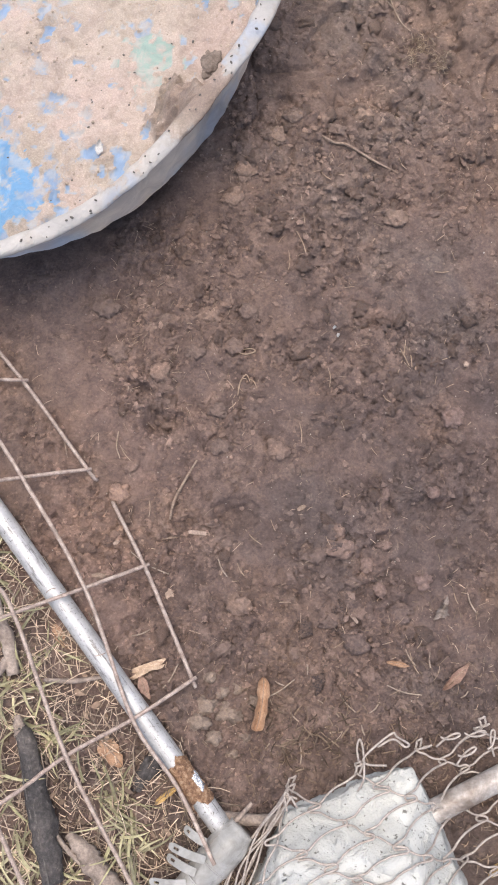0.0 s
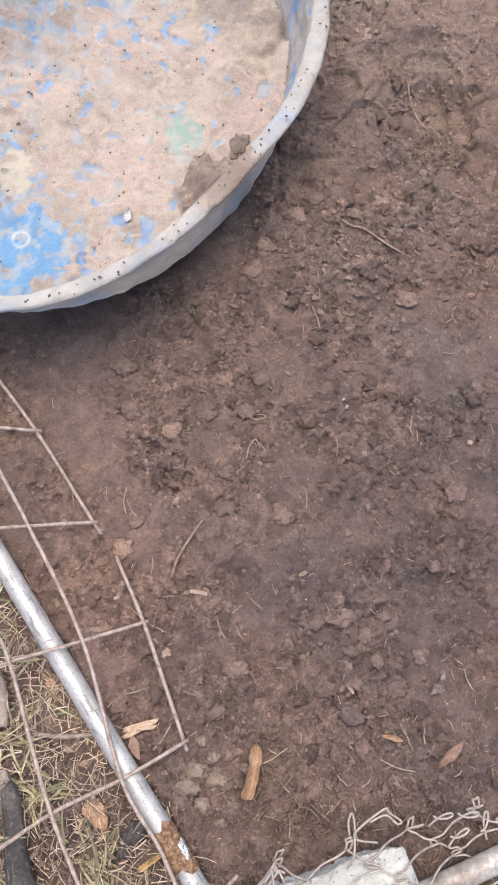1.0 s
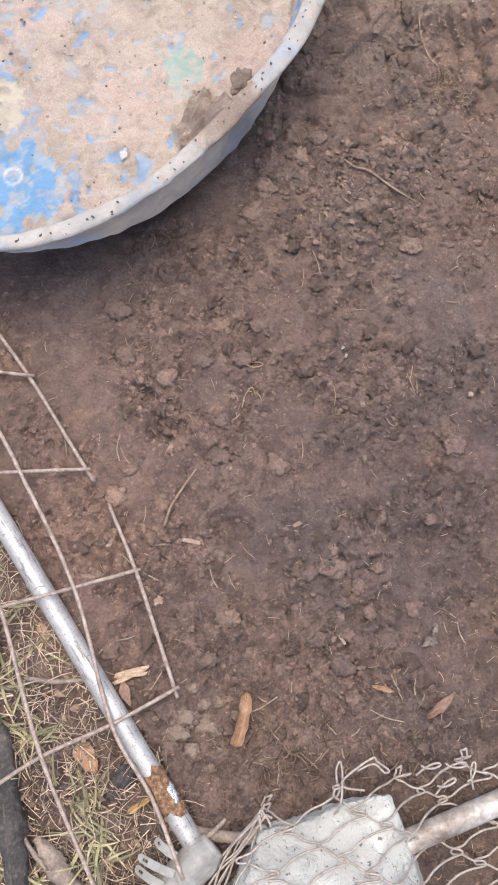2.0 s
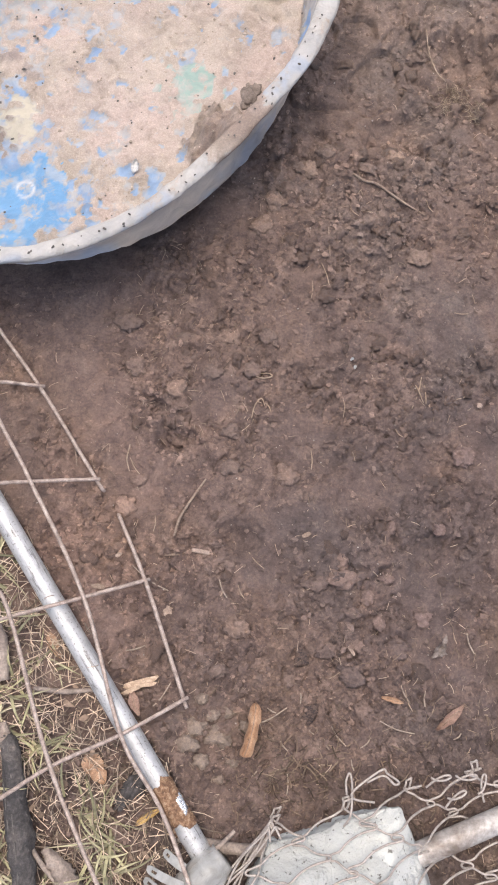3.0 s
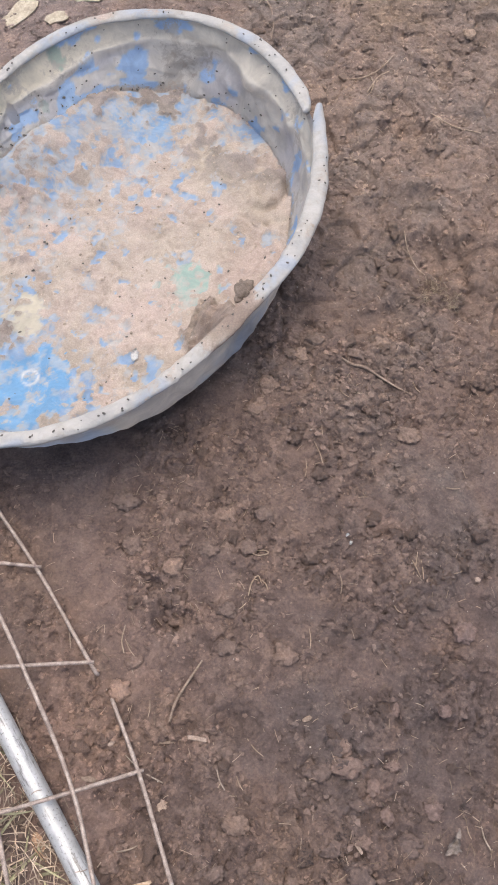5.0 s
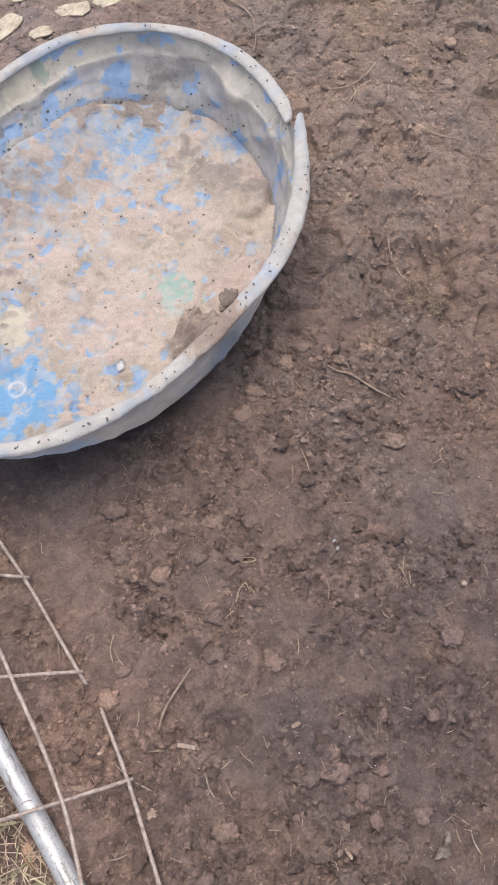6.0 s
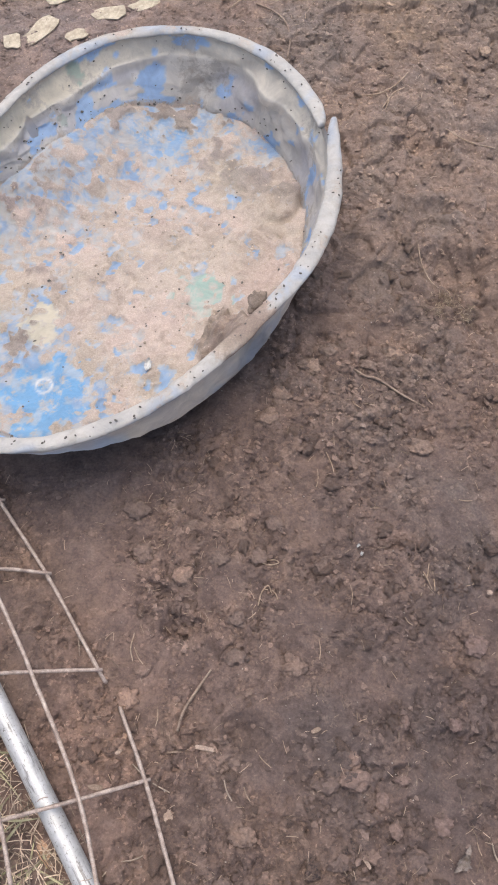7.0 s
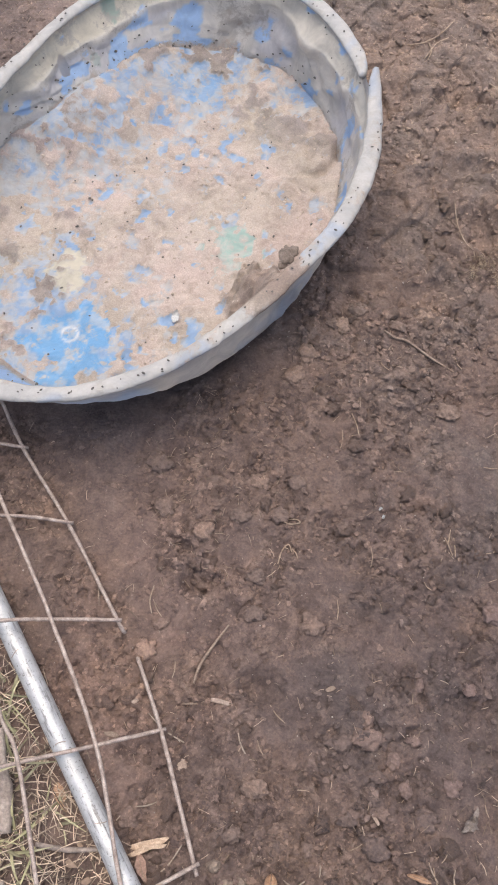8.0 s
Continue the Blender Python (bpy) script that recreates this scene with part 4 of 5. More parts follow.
GREY_CLODS = ((-0.031, -0.251, 0.020, 0.018), (-0.066, -0.238, 0.017, 0.014), (-0.042, -0.218, 0.011, 0.009), (-0.077, -0.262, 0.014, 0.013), (-0.004, -0.285, 0.013, 0.009), (0.014, -0.232, 0.011, 0.008), (-0.052, -0.288, 0.012, 0.010), (-0.024, -0.312, 0.010, 0.009), (-0.016, -0.214, 0.009, 0.008), (-0.060, -0.196, 0.010, 0.008))


def build_clods():
    rnd = np.random.RandomState(3)
    for rows, material, tall, label in ((PALE_CLODS, CLOD, 0.62, "pale crumbly clod of dried soil lying on the ground"), (DARK_CLODS, DAMP_CLOD, 0.62, "dark brown crumbly clod of damp soil"),
                                        (GREY_CLODS, GREY_CLOD, 0.85, "grey-brown damp clod of soil beside the pole"), (RUSTY_CLODS, RUSTY, 0.28, "rust-coloured crumbly clod of soil")):
        for k, (cx, cy, a, b) in enumerate(rows):
            v, f = lump(4, 40 + k + 7 * len(rows), 0.50)
            v = np.clip(turned(v, rnd, 0.9), -2, (9, 9, 0.55 + 0.2 * rnd.rand())) * (a, b, tall * min(a, b))
            v[:, 2] += 0.0055 * fbm(v[:, 0] + cx, v[:, 1] + cy, 120, 3, k, 0.7)
            v[:, :2] *= (1 + 0.14 * fbm(v[:, 0] + cx, v[:, 1] + cy, 60, 3, k + 5))[:, None]
            gz = float(ground_z(cx, cy))
            single("soil_clod", (v + (cx, cy, gz + 0.0015), f), material, label, "clod", "clods on the soil")


build_clods()


# ---- wire mesh panel, half sunk in the soil ----
def build_panel():
    panel = thing("wire_mesh_panel", (-0.3, 0.0, 0.0), "rusty pinkish-grey welded wire mesh panel lying half buried", "wire mesh")
    edge = [(-0.62, 0.60, 0.03), (-0.538, 0.487, 0.02), (-0.481, 0.406, 0.016), (-0.371, 0.278, 0.014), (-0.262, 0.134, 0.010), (-0.250, 0.120, -0.022), (-0.229, 0.090, -0.026),
            (-0.214, 0.070, 0.008), (-0.165, -0.021, 0.014), (-0.121, -0.119, 0.012), (-0.081, -0.21, 0.004)]
    middle = [(-0.62, 0.50, 0.05), (-0.491, 0.308, 0.045), (-0.432, 0.224, 0.045), (-0.358, 0.115, 0.045), (-0.252, -0.057, 0.047), (-0.173, -0.251, 0.047), (-0.104, -0.349, 0.043), (-0.046, -0.452, 0.06)]
    outer = [(-0.66, 0.36, 0.08), (-0.50, 0.13, 0.075), (-0.396, -0.032, 0.075), (-0.354, -0.093, 0.075), (-0.266, -0.299, 0.075), (-0.168, -0.469, 0.075), (-0.10, -0.60, 0.075)]
    last = [(-0.60, 0.02, 0.10), (-0.47, -0.16, 0.10), (-0.37, -0.36, 0.10), (-0.27, -0.55, 0.10)]
    for k, run in enumerate((edge, middle, outer, last)):
        part("wire", tube(spline(run, 10), 0.0033, 7, k, 0.3), WIRE, panel)
    cross = [[(-0.080, -0.193, 0.012), (-0.173, -0.251, 0.043), (-0.266, -0.299, 0.071), (-0.345, -0.355, 0.09), (-0.46, -0.42, 0.11)],
             [(-0.158, -0.018, 0.012), (-0.256, -0.056, 0.042), (-0.354, -0.093, 0.070), (-0.45, -0.130, 0.09), (-0.58, -0.18, 0.11)],
             [(-0.256, 0.136, 0.012), (-0.364, 0.118, 0.040), (-0.44, 0.100, 0.066), (-0.60, 0.05, 0.09)],
             [(-0.366, 0.284, 0.014), (-0.455, 0.278, 0.038), (-0.56, 0.25, 0.07), (-0.70, 0.20, 0.09)],
             [(-0.472, 0.408, 0.014), (-0.56, 0.40, 0.038), (-0.70, 0.37, 0.07)]]
    for k, run in enumerate(cross):
        part("cross_wire", tube(spline(run, 10), 0.0031, 7, 20 + k, 0.3), WIRE, panel)


build_panel()


# ---- galvanised pole ----
POLE_A, POLE_B = np.array((-0.690, 0.436, 0.021)), np.array((-0.036, -0.414, 0.021))


def build_pole():
    pole = thing("fence_pole", (-0.37, 0.008, 0.0), "galvanised steel fence pole, rusting near one end, on the ground", "pole")
    n = 60
    line = POLE_A + (POLE_B - POLE_A) * np.linspace(0, 1, n)[:, None]
    body = part("tube", tube(line, 0.0166, 24), GALV, pole)
    ahead = (POLE_B - POLE_A) / np.linalg.norm(POLE_B - POLE_A)
    side = np.cross(ahead, (0, 0, 1))
    mid = POLE_A + (POLE_B - POLE_A) * 0.918

    def flake(start, end, low, high, lift, seed, rows=26, cols=22):
        verts, rnd = [], np.random.RandomState(seed)
        wob0, wob1 = fbm(np.arange(cols) * 0.10, np.zeros(cols), 1, 4, seed, 0.6), fbm(np.arange(cols) * 0.11, np.zeros(cols), 1, 4, seed + 1, 0.6)
        for i in range(rows):
            for j in range(cols):
                w = radians(low + (high - low) * j / (cols - 1))
                q = i / (rows - 1)
                d = (start + 0.018 * wob0[j]) * (1 - q) + (end + 0.020 * wob1[j]) * q
                r = 0.0166 + lift * (0.5 + 0.9 * rnd.rand()) * (1 if 0 < i < rows - 1 and 0 < j < cols - 1 else 0.1)
                verts.append(mid + ahead * d + r * (math.cos(w) * side + math.sin(w) * np.array((0, 0, 1.0))))
        return np.array(verts), grid_faces(rows, cols, False)

    rust = part("rust_patch", flake(-0.034, 0.036, -60, 175, 0.0032, 7, 44, 40), RUST, pole, "flaking orange-brown rust")
    part("peeled_foil", flake(-0.006, 0.020, 118, 158, 0.0050, 9, 8, 8), ZINC, rust, "bright torn strip of zinc")
    for k, d in enumerate((0.30, 0.44, 0.585, 0.70, 0.80)):
        p0 = POLE_A + (POLE_B - POLE_A) * d
        ring = [p0 + 0.0168 * (math.cos(w) * side + math.sin(w) * np.array((0, 0, 1.0))) + ahead * 0.004 * math.sin(w * 2 + k) for w in np.linspace(0.5 + 0.3 * k, 1.5 + 0.3 * k, 7)]
        part("scuff", tube(ring, 0.0007, 5, k), WIRE, body)


build_pole()


# ---- split plastic sleeve at the pole's end ----
def build_sleeve():
    sleeve = thing("plastic_sleeve", (-0.05, -0.46, 0.0), "clouded grey plastic sleeve with slotted strap ends at the pole", "plastic sleeve")
    a, b = np.array((-0.006, -0.410, 0.030)), np.array((-0.155, -0.572, 0.034))
    q = np.linspace(0, 1, 60)
    radius = 0.0270 - 0.006 * step(0.10, 0.0, q) + 0.0022 * (np.mod(q, 0.17) < 0.012) - 0.002 * (np.mod(q + 0.05, 0.17) < 0.010) + 0.002 * np.sin(9 * q)
    body = part("sleeve_body", tube(a + (b - a) * q[:, None], radius, 28, 2, 0.03), CLEAR, sleeve)
    d = (b - a) / np.linalg.norm(b - a)
    n1 = np.cross(d, (0, 0, 1.0))
    n2 = np.cross(n1, d)
    for u in (0.16, 0.30, 0.44, 0.58, 0.72, 0.86):
        ring = [a + (b - a) * u + 0.0275 * (math.cos(w) * n1 + math.sin(w) * n2) for w in np.linspace(-0.3, math.pi + 0.3, 22)]
        part("rib", tube(ring, 0.0016, 7, 3), CLEAR, body)
    straps = (((-0.060, -0.424, 0.052), (-0.093, -0.408, 0.034)), ((-0.060, -0.446, 0.058), (-0.115, -0.430, 0.042)), ((-0.074, -0.463, 0.058), (-0.118, -0.447, 0.036)),
              ((-0.088, -0.479, 0.055), (-0.143, -0.481, 0.040)), ((-0.10, -0.495, 0.055), (-0.145, -0.505, 0.036)))
    for k, (root, tip) in enumerate(straps):
        root, tip = np.array(root), np.array(tip)
        d = tip - root
        across = np.array((-d[1], d[0], 0))
        across /= np.linalg.norm(across)
        half, thick = 0.0062, 0.0016
        # a strap with a slot near its end
        us = (0.0, 0.3, 0.55, 0.72, 0.86, 0.95, 1.0)
        ws = (1.0, 1.0, 1.0, 1.0, 1.0, 0.8, 0.4)
        vs = (-1.0, -0.32, 0.32, 1.0)
        verts = []
        for lift in (0.0, thick):
            for u, wd in zip(us, ws):
                for v in vs:
                    verts.append(root + d * u + across * half * v * wd + (0, 0, lift + 0.006 * math.sin(math.pi * u)))
        n, faces = 28, []
        quad = lambda i, j: (4 * i + j, 4 * i + j + 1, 4 * i + 5 + j, 4 * i + 4 + j)
        for i in range(6):
            for j in range(3):
                if (i, j) != (3, 1):
                    faces += [tuple(n + w for w in quad(i, j)), quad(i, j)[::-1]]
        outline = [4 * i for i in range(7)] + [25, 26] + [4 * i + 3 for i in range(6, -1, -1)] + [2, 1]
        hole = [13, 14, 18, 17]
        for ring in (outline, hole):
            for x0, x1 in zip(ring, ring[1:] + ring[:1]):
                faces.append((x0, x1, x1 + n, x0 + n))
        part("strap", (np.array(verts), faces), CLEAR, sleeve, smooth=False)


build_sleeve()


# ---- lump of concrete ----
BLOCK_LOW = ((0.056, -0.395), (0.145, -0.362), (0.180, -0.348), (0.256, -0.329), (0.285, -0.378), (0.337, -0.497), (0.37, -0.64), (-0.04, -0.66), (0.008, -0.50))
BLOCK_MID = ((0.058, -0.388, 0.030), (0.143, -0.359, 0.034), (0.178, -0.343, 0.036), (0.250, -0.322, 0.040), (0.272, -0.370, 0.036), (0.318, -0.485, 0.030), (0.345, -0.64, 0.03), (-0.03, -0.65, 0.03), (0.018, -0.492, 0.03))
BLOCK_TOP = ((0.045, -0.462, 0.084), (0.124, -0.443, 0.090), (0.216, -0.425, 0.092), (0.247, -0.467, 0.090), (0.262, -0.60, 0.086), (0.02, -0.60, 0.084))
BLOCK_RIDGE = (0.240, -0.388, 0.066)


def build_block():
    """A low broken lump: a flat top, a slope of flaked steps on the far side, and a steeper facet beside the rail."""
    block = thing("concrete_block", (0.16, -0.48, 0.0), "broken lump of pale grey concrete under the chain-link", "concrete block")
    bm = bmesh.new()
    low = [bm.verts.new((x, y, -0.015)) for x, y in BLOCK_LOW]
    m, t, r = [bm.verts.new(p) for p in BLOCK_MID], [bm.verts.new(p) for p in BLOCK_TOP], bm.verts.new(BLOCK_RIDGE)
    for i in range(9):
        j = (i + 1) % 9
        bm.faces.new((low[j], low[i], m[i], m[j]))
    for face in ((m[0], t[0], t[1], m[1]), (m[1], t[1], t[2], m[2]), (m[2], t[2], r, m[3]), (r, t[2], t[3]), (m[3], r, m[4]), (m[4], r, t[3], m[5]),
                 (m[5], t[3], t[4], m[6]), (m[6], t[4], t[5], m[7]), (m[7], t[5], t[0], m[8]), (m[8], t[0], m[0]), t[::-1]):
        bm.faces.new(face)
    bmesh.ops.recalc_face_normals(bm, faces=bm.faces)
    bmesh.ops.bevel(bm, geom=[e for e in bm.edges if e.verts[0].co.z > 0.02 and e.verts[1].co.z > 0.02], offset=0.004, segments=2, affect="EDGES", profile=0.6)
    bmesh.ops.triangulate(bm, faces=bm.faces)
    for _ in range(6):
        bmesh.ops.subdivide_edges(bm, edges=[e for e in bm.edges if e.calc_length() > 0.0065], cuts=1, use_grid_fill=False)
        bmesh.ops.triangulate(bm, faces=[f for f in bm.faces if len(f.verts) > 3])
    bm.normal_update()
    moves = {}
    for v in bm.verts:
        c = v.co
        flake = 2.6 * noise.noise(Vector((c.x * 11 + 3, c.y * 30 - c.x * 9, c.z * 12))) + 0.5 * noise.noise(c * 55)
        sharp = math.floor(flake) + min(1.0, (flake - math.floor(flake)) * 7)
        hole = noise.noise(c * 62 + Vector((9, 3, 1)))
        slope = 0.25 if v.normal.z > 0.93 or c.x > 0.235 else 1.0
        moves[v] = v.normal * (0.0040 * slope * sharp + 0.0016 * noise.noise(c * 24) + 0.0006 * noise.noise(c * 120) - (0.005 * min(1, (hole - 0.52) * 9) if hole > 0.52 else 0))
    for v, d in moves.items():
        v.co += d
    bm.verts.index_update()
    verts = np.array([v.co[:] for v in bm.verts])
    faces = [tuple(v.index for v in f.verts) for f in bm.faces]
    bm.free()
    part("lump", (verts, faces), CONCRETE, block)
    return BVHTree.FromPolygons([tuple(v) for v in verts], faces)


BLOCK = build_block()


def block_z(x, y):
    """Height of the concrete or the ground, for what hangs over them."""
    hit = BLOCK.ray_cast(Vector((x, y, 1.0)), Vector((0, 0, -1)))[0]
    return max(float(ground_z(x, y)) + 0.012, hit.z if hit else 0.0)


# ---- chain-link netting thrown over the concrete ----
def build_netting():
    net = thing("chain_link_netting", (0.25, -0.42, 0.0), "loose grey chain-link netting draped over the concrete", "chain-link fence")
    long_, short = np.array((0.0600, 0.0440)), np.array((0.0385, -0.0135))
    rise = long_ - short
    origin = np.array((0.179, -0.402))
    rnd = np.random.RandomState(12)

    def top_edge(x):
        return float(np.interp(x, (0.0, 0.056, 0.107, 0.172, 0.214, 0.262, 0.301, 0.361, 0.402, 0.8), (-0.42, -0.352, -0.352, -0.318, -0.312, -0.285, -0.275, -0.266, -0.252, -0.12)))

    def rest(x, y):
        return max(block_z(x + dx, y + dy) for dx in (-0.012, 0, 0.012) for dy in (-0.012, 0, 0.012))

    for k in range(-5, 15):
        start = origin + k * short
        run = []
        for m in range(-7, 8):
            for p, out in ((start + m * rise, -1), (start + m * rise + long_, 1)):
                if p[1] > top_edge(p[0]) or p[1] < -0.72 or p[0] < 0.03 + 0.55 * (p[1] + 0.40):
                    continue
                j = 0.0025 * rnd.randn(2)
                run.append(np.array((p[0] + j[0], p[1] + j[1], rest(p[0], p[1]) + 0.004 + 0.0025 * out)))
        if len(run) < 4:
            continue
        last = run[-1]
        turn = rnd.uniform(-0.4, 1.2)
        hook = np.array((0.014 * math.sin(turn), 0.014 * math.cos(turn), 0.003))
        run += [last + hook, last + hook * 1.15 + (0.005 + 0.004 * rnd.rand(), 0.002, 0.002), last + hook * 0.2 + (0.007, 0.001, 0.0)]
        dense = []
        for i, (a, b) in enumerate(zip(run[:-1], run[1:])):
            d = b - a
            side = np.array((-d[1], d[0], 0)) * 0.022
            if 0 < i < len(run) - 4:      # a rounded knuckle, hooked into the next wire
                back = (a - run[i - 1]) / np.linalg.norm(a - run[i - 1])
                on = d / np.linalg.norm(d)
                out_, along = back - on, back + on
                out_, along = out_ / (np.linalg.norm(out_) + 1e-9), along / (np.linalg.norm(along) + 1e-9)
                for u, v, lift in ((0.001, -0.0045, 0.0), (0.0055, -0.0032, 0.001), (0.0075, 0.0, 0.002), (0.0055, 0.0032, 0.003), (0.001, 0.0045, 0.002)):
                    dense.append(a + out_ * u + along * v + (0, 0, lift))
            else:
                dense.append(a)
            bows = (0.5, 2.0, 2.6, 2.0, 0.5) if np.hypot(d[0], d[1]) > 0.055 else (-0.6, 0.5, 0.2, -0.5, 0.6)
            for u, o in zip((0.20, 0.35, 0.5, 0.65, 0.80), bows):
                p = a + d * u + side * o
                p[2] = max(p[2], block_z(p[0], p[1]) + 0.0035) + 0.002 * math.sin(math.pi * u)
                dense.append(p)
        dense.append(run[-1])
        part("link_wire", tube(spline(dense, 3), 0.0017, 7, k + 50, 0.2), LINK_WIRE, net)
    for k in range(7):
        a = np.array((0.060 + 0.005 * math.sin(4 * k), -0.350 - 0.010 * abs(math.sin(2.3 * k)), 0.050 + 0.002 * k))
        run = [a + (0.004 + 0.003 * (k % 3), 0.006 - 0.004 * k, 0.0), a + (0.0, 0.001, 0.0), a + (-0.004, -0.006, 0.0), a + (-0.030 + 0.009 * math.sin(5 * k), -0.052, -0.016), a + (-0.068 + 0.013 * math.cos(3 * k), -0.115, -0.022), a + (-0.12 + 0.006 * k, -0.20 - 0.01 * k, -0.025)]
        part("link_wire", tube(spline(run, 7), 0.0017, 7, 90 + k, 0.2), LINK_WIRE, net)
    loop = [(0.165, -0.350, 0.055), (0.173, -0.333, 0.06), (0.174, -0.305, 0.06), (0.172, -0.285, 0.062), (0.168, -0.276, 0.06), (0.164, -0.288, 0.06), (0.166, -0.306, 0.061)]
    part("link_wire", tube(spline(loop, 6), 0.0017, 7, 99, 0.2), LINK_WIRE, net)
    loop = [(0.208, -0.314, 0.055), (0.180, -0.312, 0.058), (0.173, -0.303, 0.062), (0.190, -0.286, 0.062), (0.217, -0.267, 0.06), (0.224, -0.272, 0.06), (0.242, -0.283, 0.056), (0.236, -0.287, 0.056), (0.219, -0.276, 0.057), (0.195, -0.287, 0.058)]
    part("link_wire", tube(spline(loop, 6), 0.0017, 7, 98, 0.2), LINK_WIRE, net)
    # bent wire ends along the cut edge
    for k, (px, py, turn, size) in enumerate(((0.305, -0.279, 0.25, 0.020), (0.342, -0.274, 0.15, 0.022), (0.372, -0.287, 1.35, 0.020), (0.330, -0.303, 0.5, 0.020))):
        c, q = math.cos(turn), math.sin(turn)
        run = [(px + size * (u * c - v * q), py + size * (u * q + v * c), block_z(px, py) + 0.022 + 0.006 * w) for u, v, w in
               ((-0.9, -0.5, 0.0), (-0.3, -0.15, 0.5), (0.4, 0.10, 0.8), (0.95, 0.12, 1.0), (1.0, -0.08, 1.0), (0.5, -0.16, 1.3), (-0.1, -0.05, 1.5), (-0.45, 0.2, 1.2))]
        part("link_wire", tube(spline(run, 6), 0.0017, 7, 110 + k, 0.2), LINK_WIRE, net)


build_netting()


def build_rail():
    rail = thing("fence_rail", (0.5, -0.27, 0.0), "old grey painted steel rail with worn patches, under the netting", "rail")
    a, b = np.array((0.24, -0.409, 0.0195)), np.array((1.10, 0.010, 0.0195))
    line = a + (b - a) * np.linspace(0, 1, 40)[:, None]
    part("tube", tube(line, 0.0180, 24, 5, 0.01), OLD_PIPE, rail)


build_rail()


# ---- leaves, chips, sticks ----
def leaf_shape(p0, p1, width, curl, z, seed, pinch=0.0):
    p0, p1 = np.array((*p0, 0.0)), np.array((*p1, 0.0))
    d = p1 - p0
    across = np.array((-d[1], d[0], 0)) / np.linalg.norm(d)
    verts, rows, cols = [], 29, 7
    for i in range(rows):
        q = i / (rows - 1)
        half = width * 0.5 * (max(math.sin(math.pi * q ** 0.8) ** 0.7, 0.8 * step(0.5, 0.7, q) * step(1.0, 0.97, q) if pinch else 0.0) + 0.04) * (1 + 0.13 * math.sin(8 * q + 1.3 + seed) + 0.07 * math.sin(23 * q + 2 * seed)) * (1 - pinch * math.exp(-((q - 0.36) / 0.05) ** 2) - 0.5 * pinch * step(0.36, 0.42, q))
        bend = 0.10 * np.linalg.norm(d) * math.sin(math.pi * q + seed) * 0.4
        for j in range(cols):
            o = 2 * j / (cols - 1) - 1
            p = p0 + d * q + across * (half * o + bend)
            lift = curl * width * (o * o) * (0.6 + 0.4 * math.sin(3 * q + seed)) + 0.004 * math.sin(math.pi * q) + pinch * 0.008 * math.exp(-((q - 0.36) / 0.07) ** 2) + 0.05 * width * math.sin(19 * q + 4 * o + seed)
            verts.append(p + (0, 0, z + lift))
    v = np.array(verts)
    v2 = v - (0, 0, 0.0006)
    f = [tuple(q) for q in grid_faces(rows, cols, False)]
    n = len(v)
    return np.concatenate([v, v2]), f + [tuple(n + i for i in q[::-1]) for q in f]


LEAVES = (((0.026, -0.193), (0.014, -0.275), 0.023, 0.7, LEAF_OCHRE, "creased ochre dry leaf curled on the soil"),
          ((0.220, -0.171), (0.257, -0.175), 0.0085, 0.6, LEAF_OCHRE, "small narrow orange-brown dry leaf"),
          ((0.308, -0.213), (0.350, -0.168), 0.014, 0.9, LEAF_BROWN, "pinkish-brown dry leaf, folded lengthwise"),
          ((-0.170, -0.190), (-0.152, -0.228), 0.014, 0.3, LEAF_BROWN, "narrow brown dry leaf on the soil"),
          ((-0.309, -0.112), (-0.286, -0.152), 0.015, 0.3, LEAF_OCHRE, "orange dry leaf among the grass"),
          ((-0.226, -0.287), (-0.196, -0.330), 0.030, 0.3, LEAF_OCHRE, "broad curled orange-brown leaf among the grass"),
          ((-0.142, -0.384), (-0.104, -0.358), 0.010, 0.3, LEAF_YELLOW, "yellow fallen leaf beside the pole"),
          ((0.370, -0.487), (0.385, -0.466), 0.012, 0.3, LEAF_YELLOW, "small yellow leaf under the netting"))
for k, (p0, p1, wd, cu, mt, lb) in enumerate(LEAVES):
    gz = max(float(ground_z(*p0)), float(ground_z(*p1)), float(ground_z((p0[0] + p1[0]) / 2, (p0[1] + p1[1]) / 2)))
    shape = leaf_shape(p0, p1, wd, cu, gz + 0.002, k, 0.26 if k == 0 else 0.0)
    blade = single("leaf", shape, mt, lb, "leaf", "fallen leaves")
    part("midrib", tube(shape[0][3:29 * 7:7] + (0, 0, 0.0003), 0.03 * wd + 0.0002, 5, k), TWIG_BROWN, blade)


def slab_shape(cx, cy, a, b, thick, turn, seed, z):
    """A flat split chip with a ragged outline."""
    n = 14
    rnd = np.random.RandomState(seed)
    ring = []
    for i in range(n):
        w = 2 * math.pi * i / n
        r = 1 + 0.35 * (rnd.rand() - 0.5)
        px, py = a * r * math.copysign(abs(math.cos(w)) ** 0.7, math.cos(w)), b * r * math.copysign(abs(math.sin(w)) ** 0.7, math.sin(w))
        ring.append((cx + px * math.cos(turn) - py * math.sin(turn), cy + px * math.sin(turn) + py * math.cos(turn)))
    verts = [(x, y, z) for x, y in ring] + [(x, y, z + thick * 0.8) for x, y in ring]
    verts += [(cx + (x - cx) * 0.8, cy + (y - cy) * 0.8, z + thick + 0.15 * thick * (rnd.rand() - 0.5)) for x, y in ring]
    f = [(i + n * r, (i + 1) % n + n * r, (i + 1) % n + n * (r + 1), i + n * (r + 1)) for r in (0, 1) for i in range(n)]
    return np.array(verts), f + [tuple(range(2 * n, 3 * n)), tuple(range(n - 1, -1, -1))]


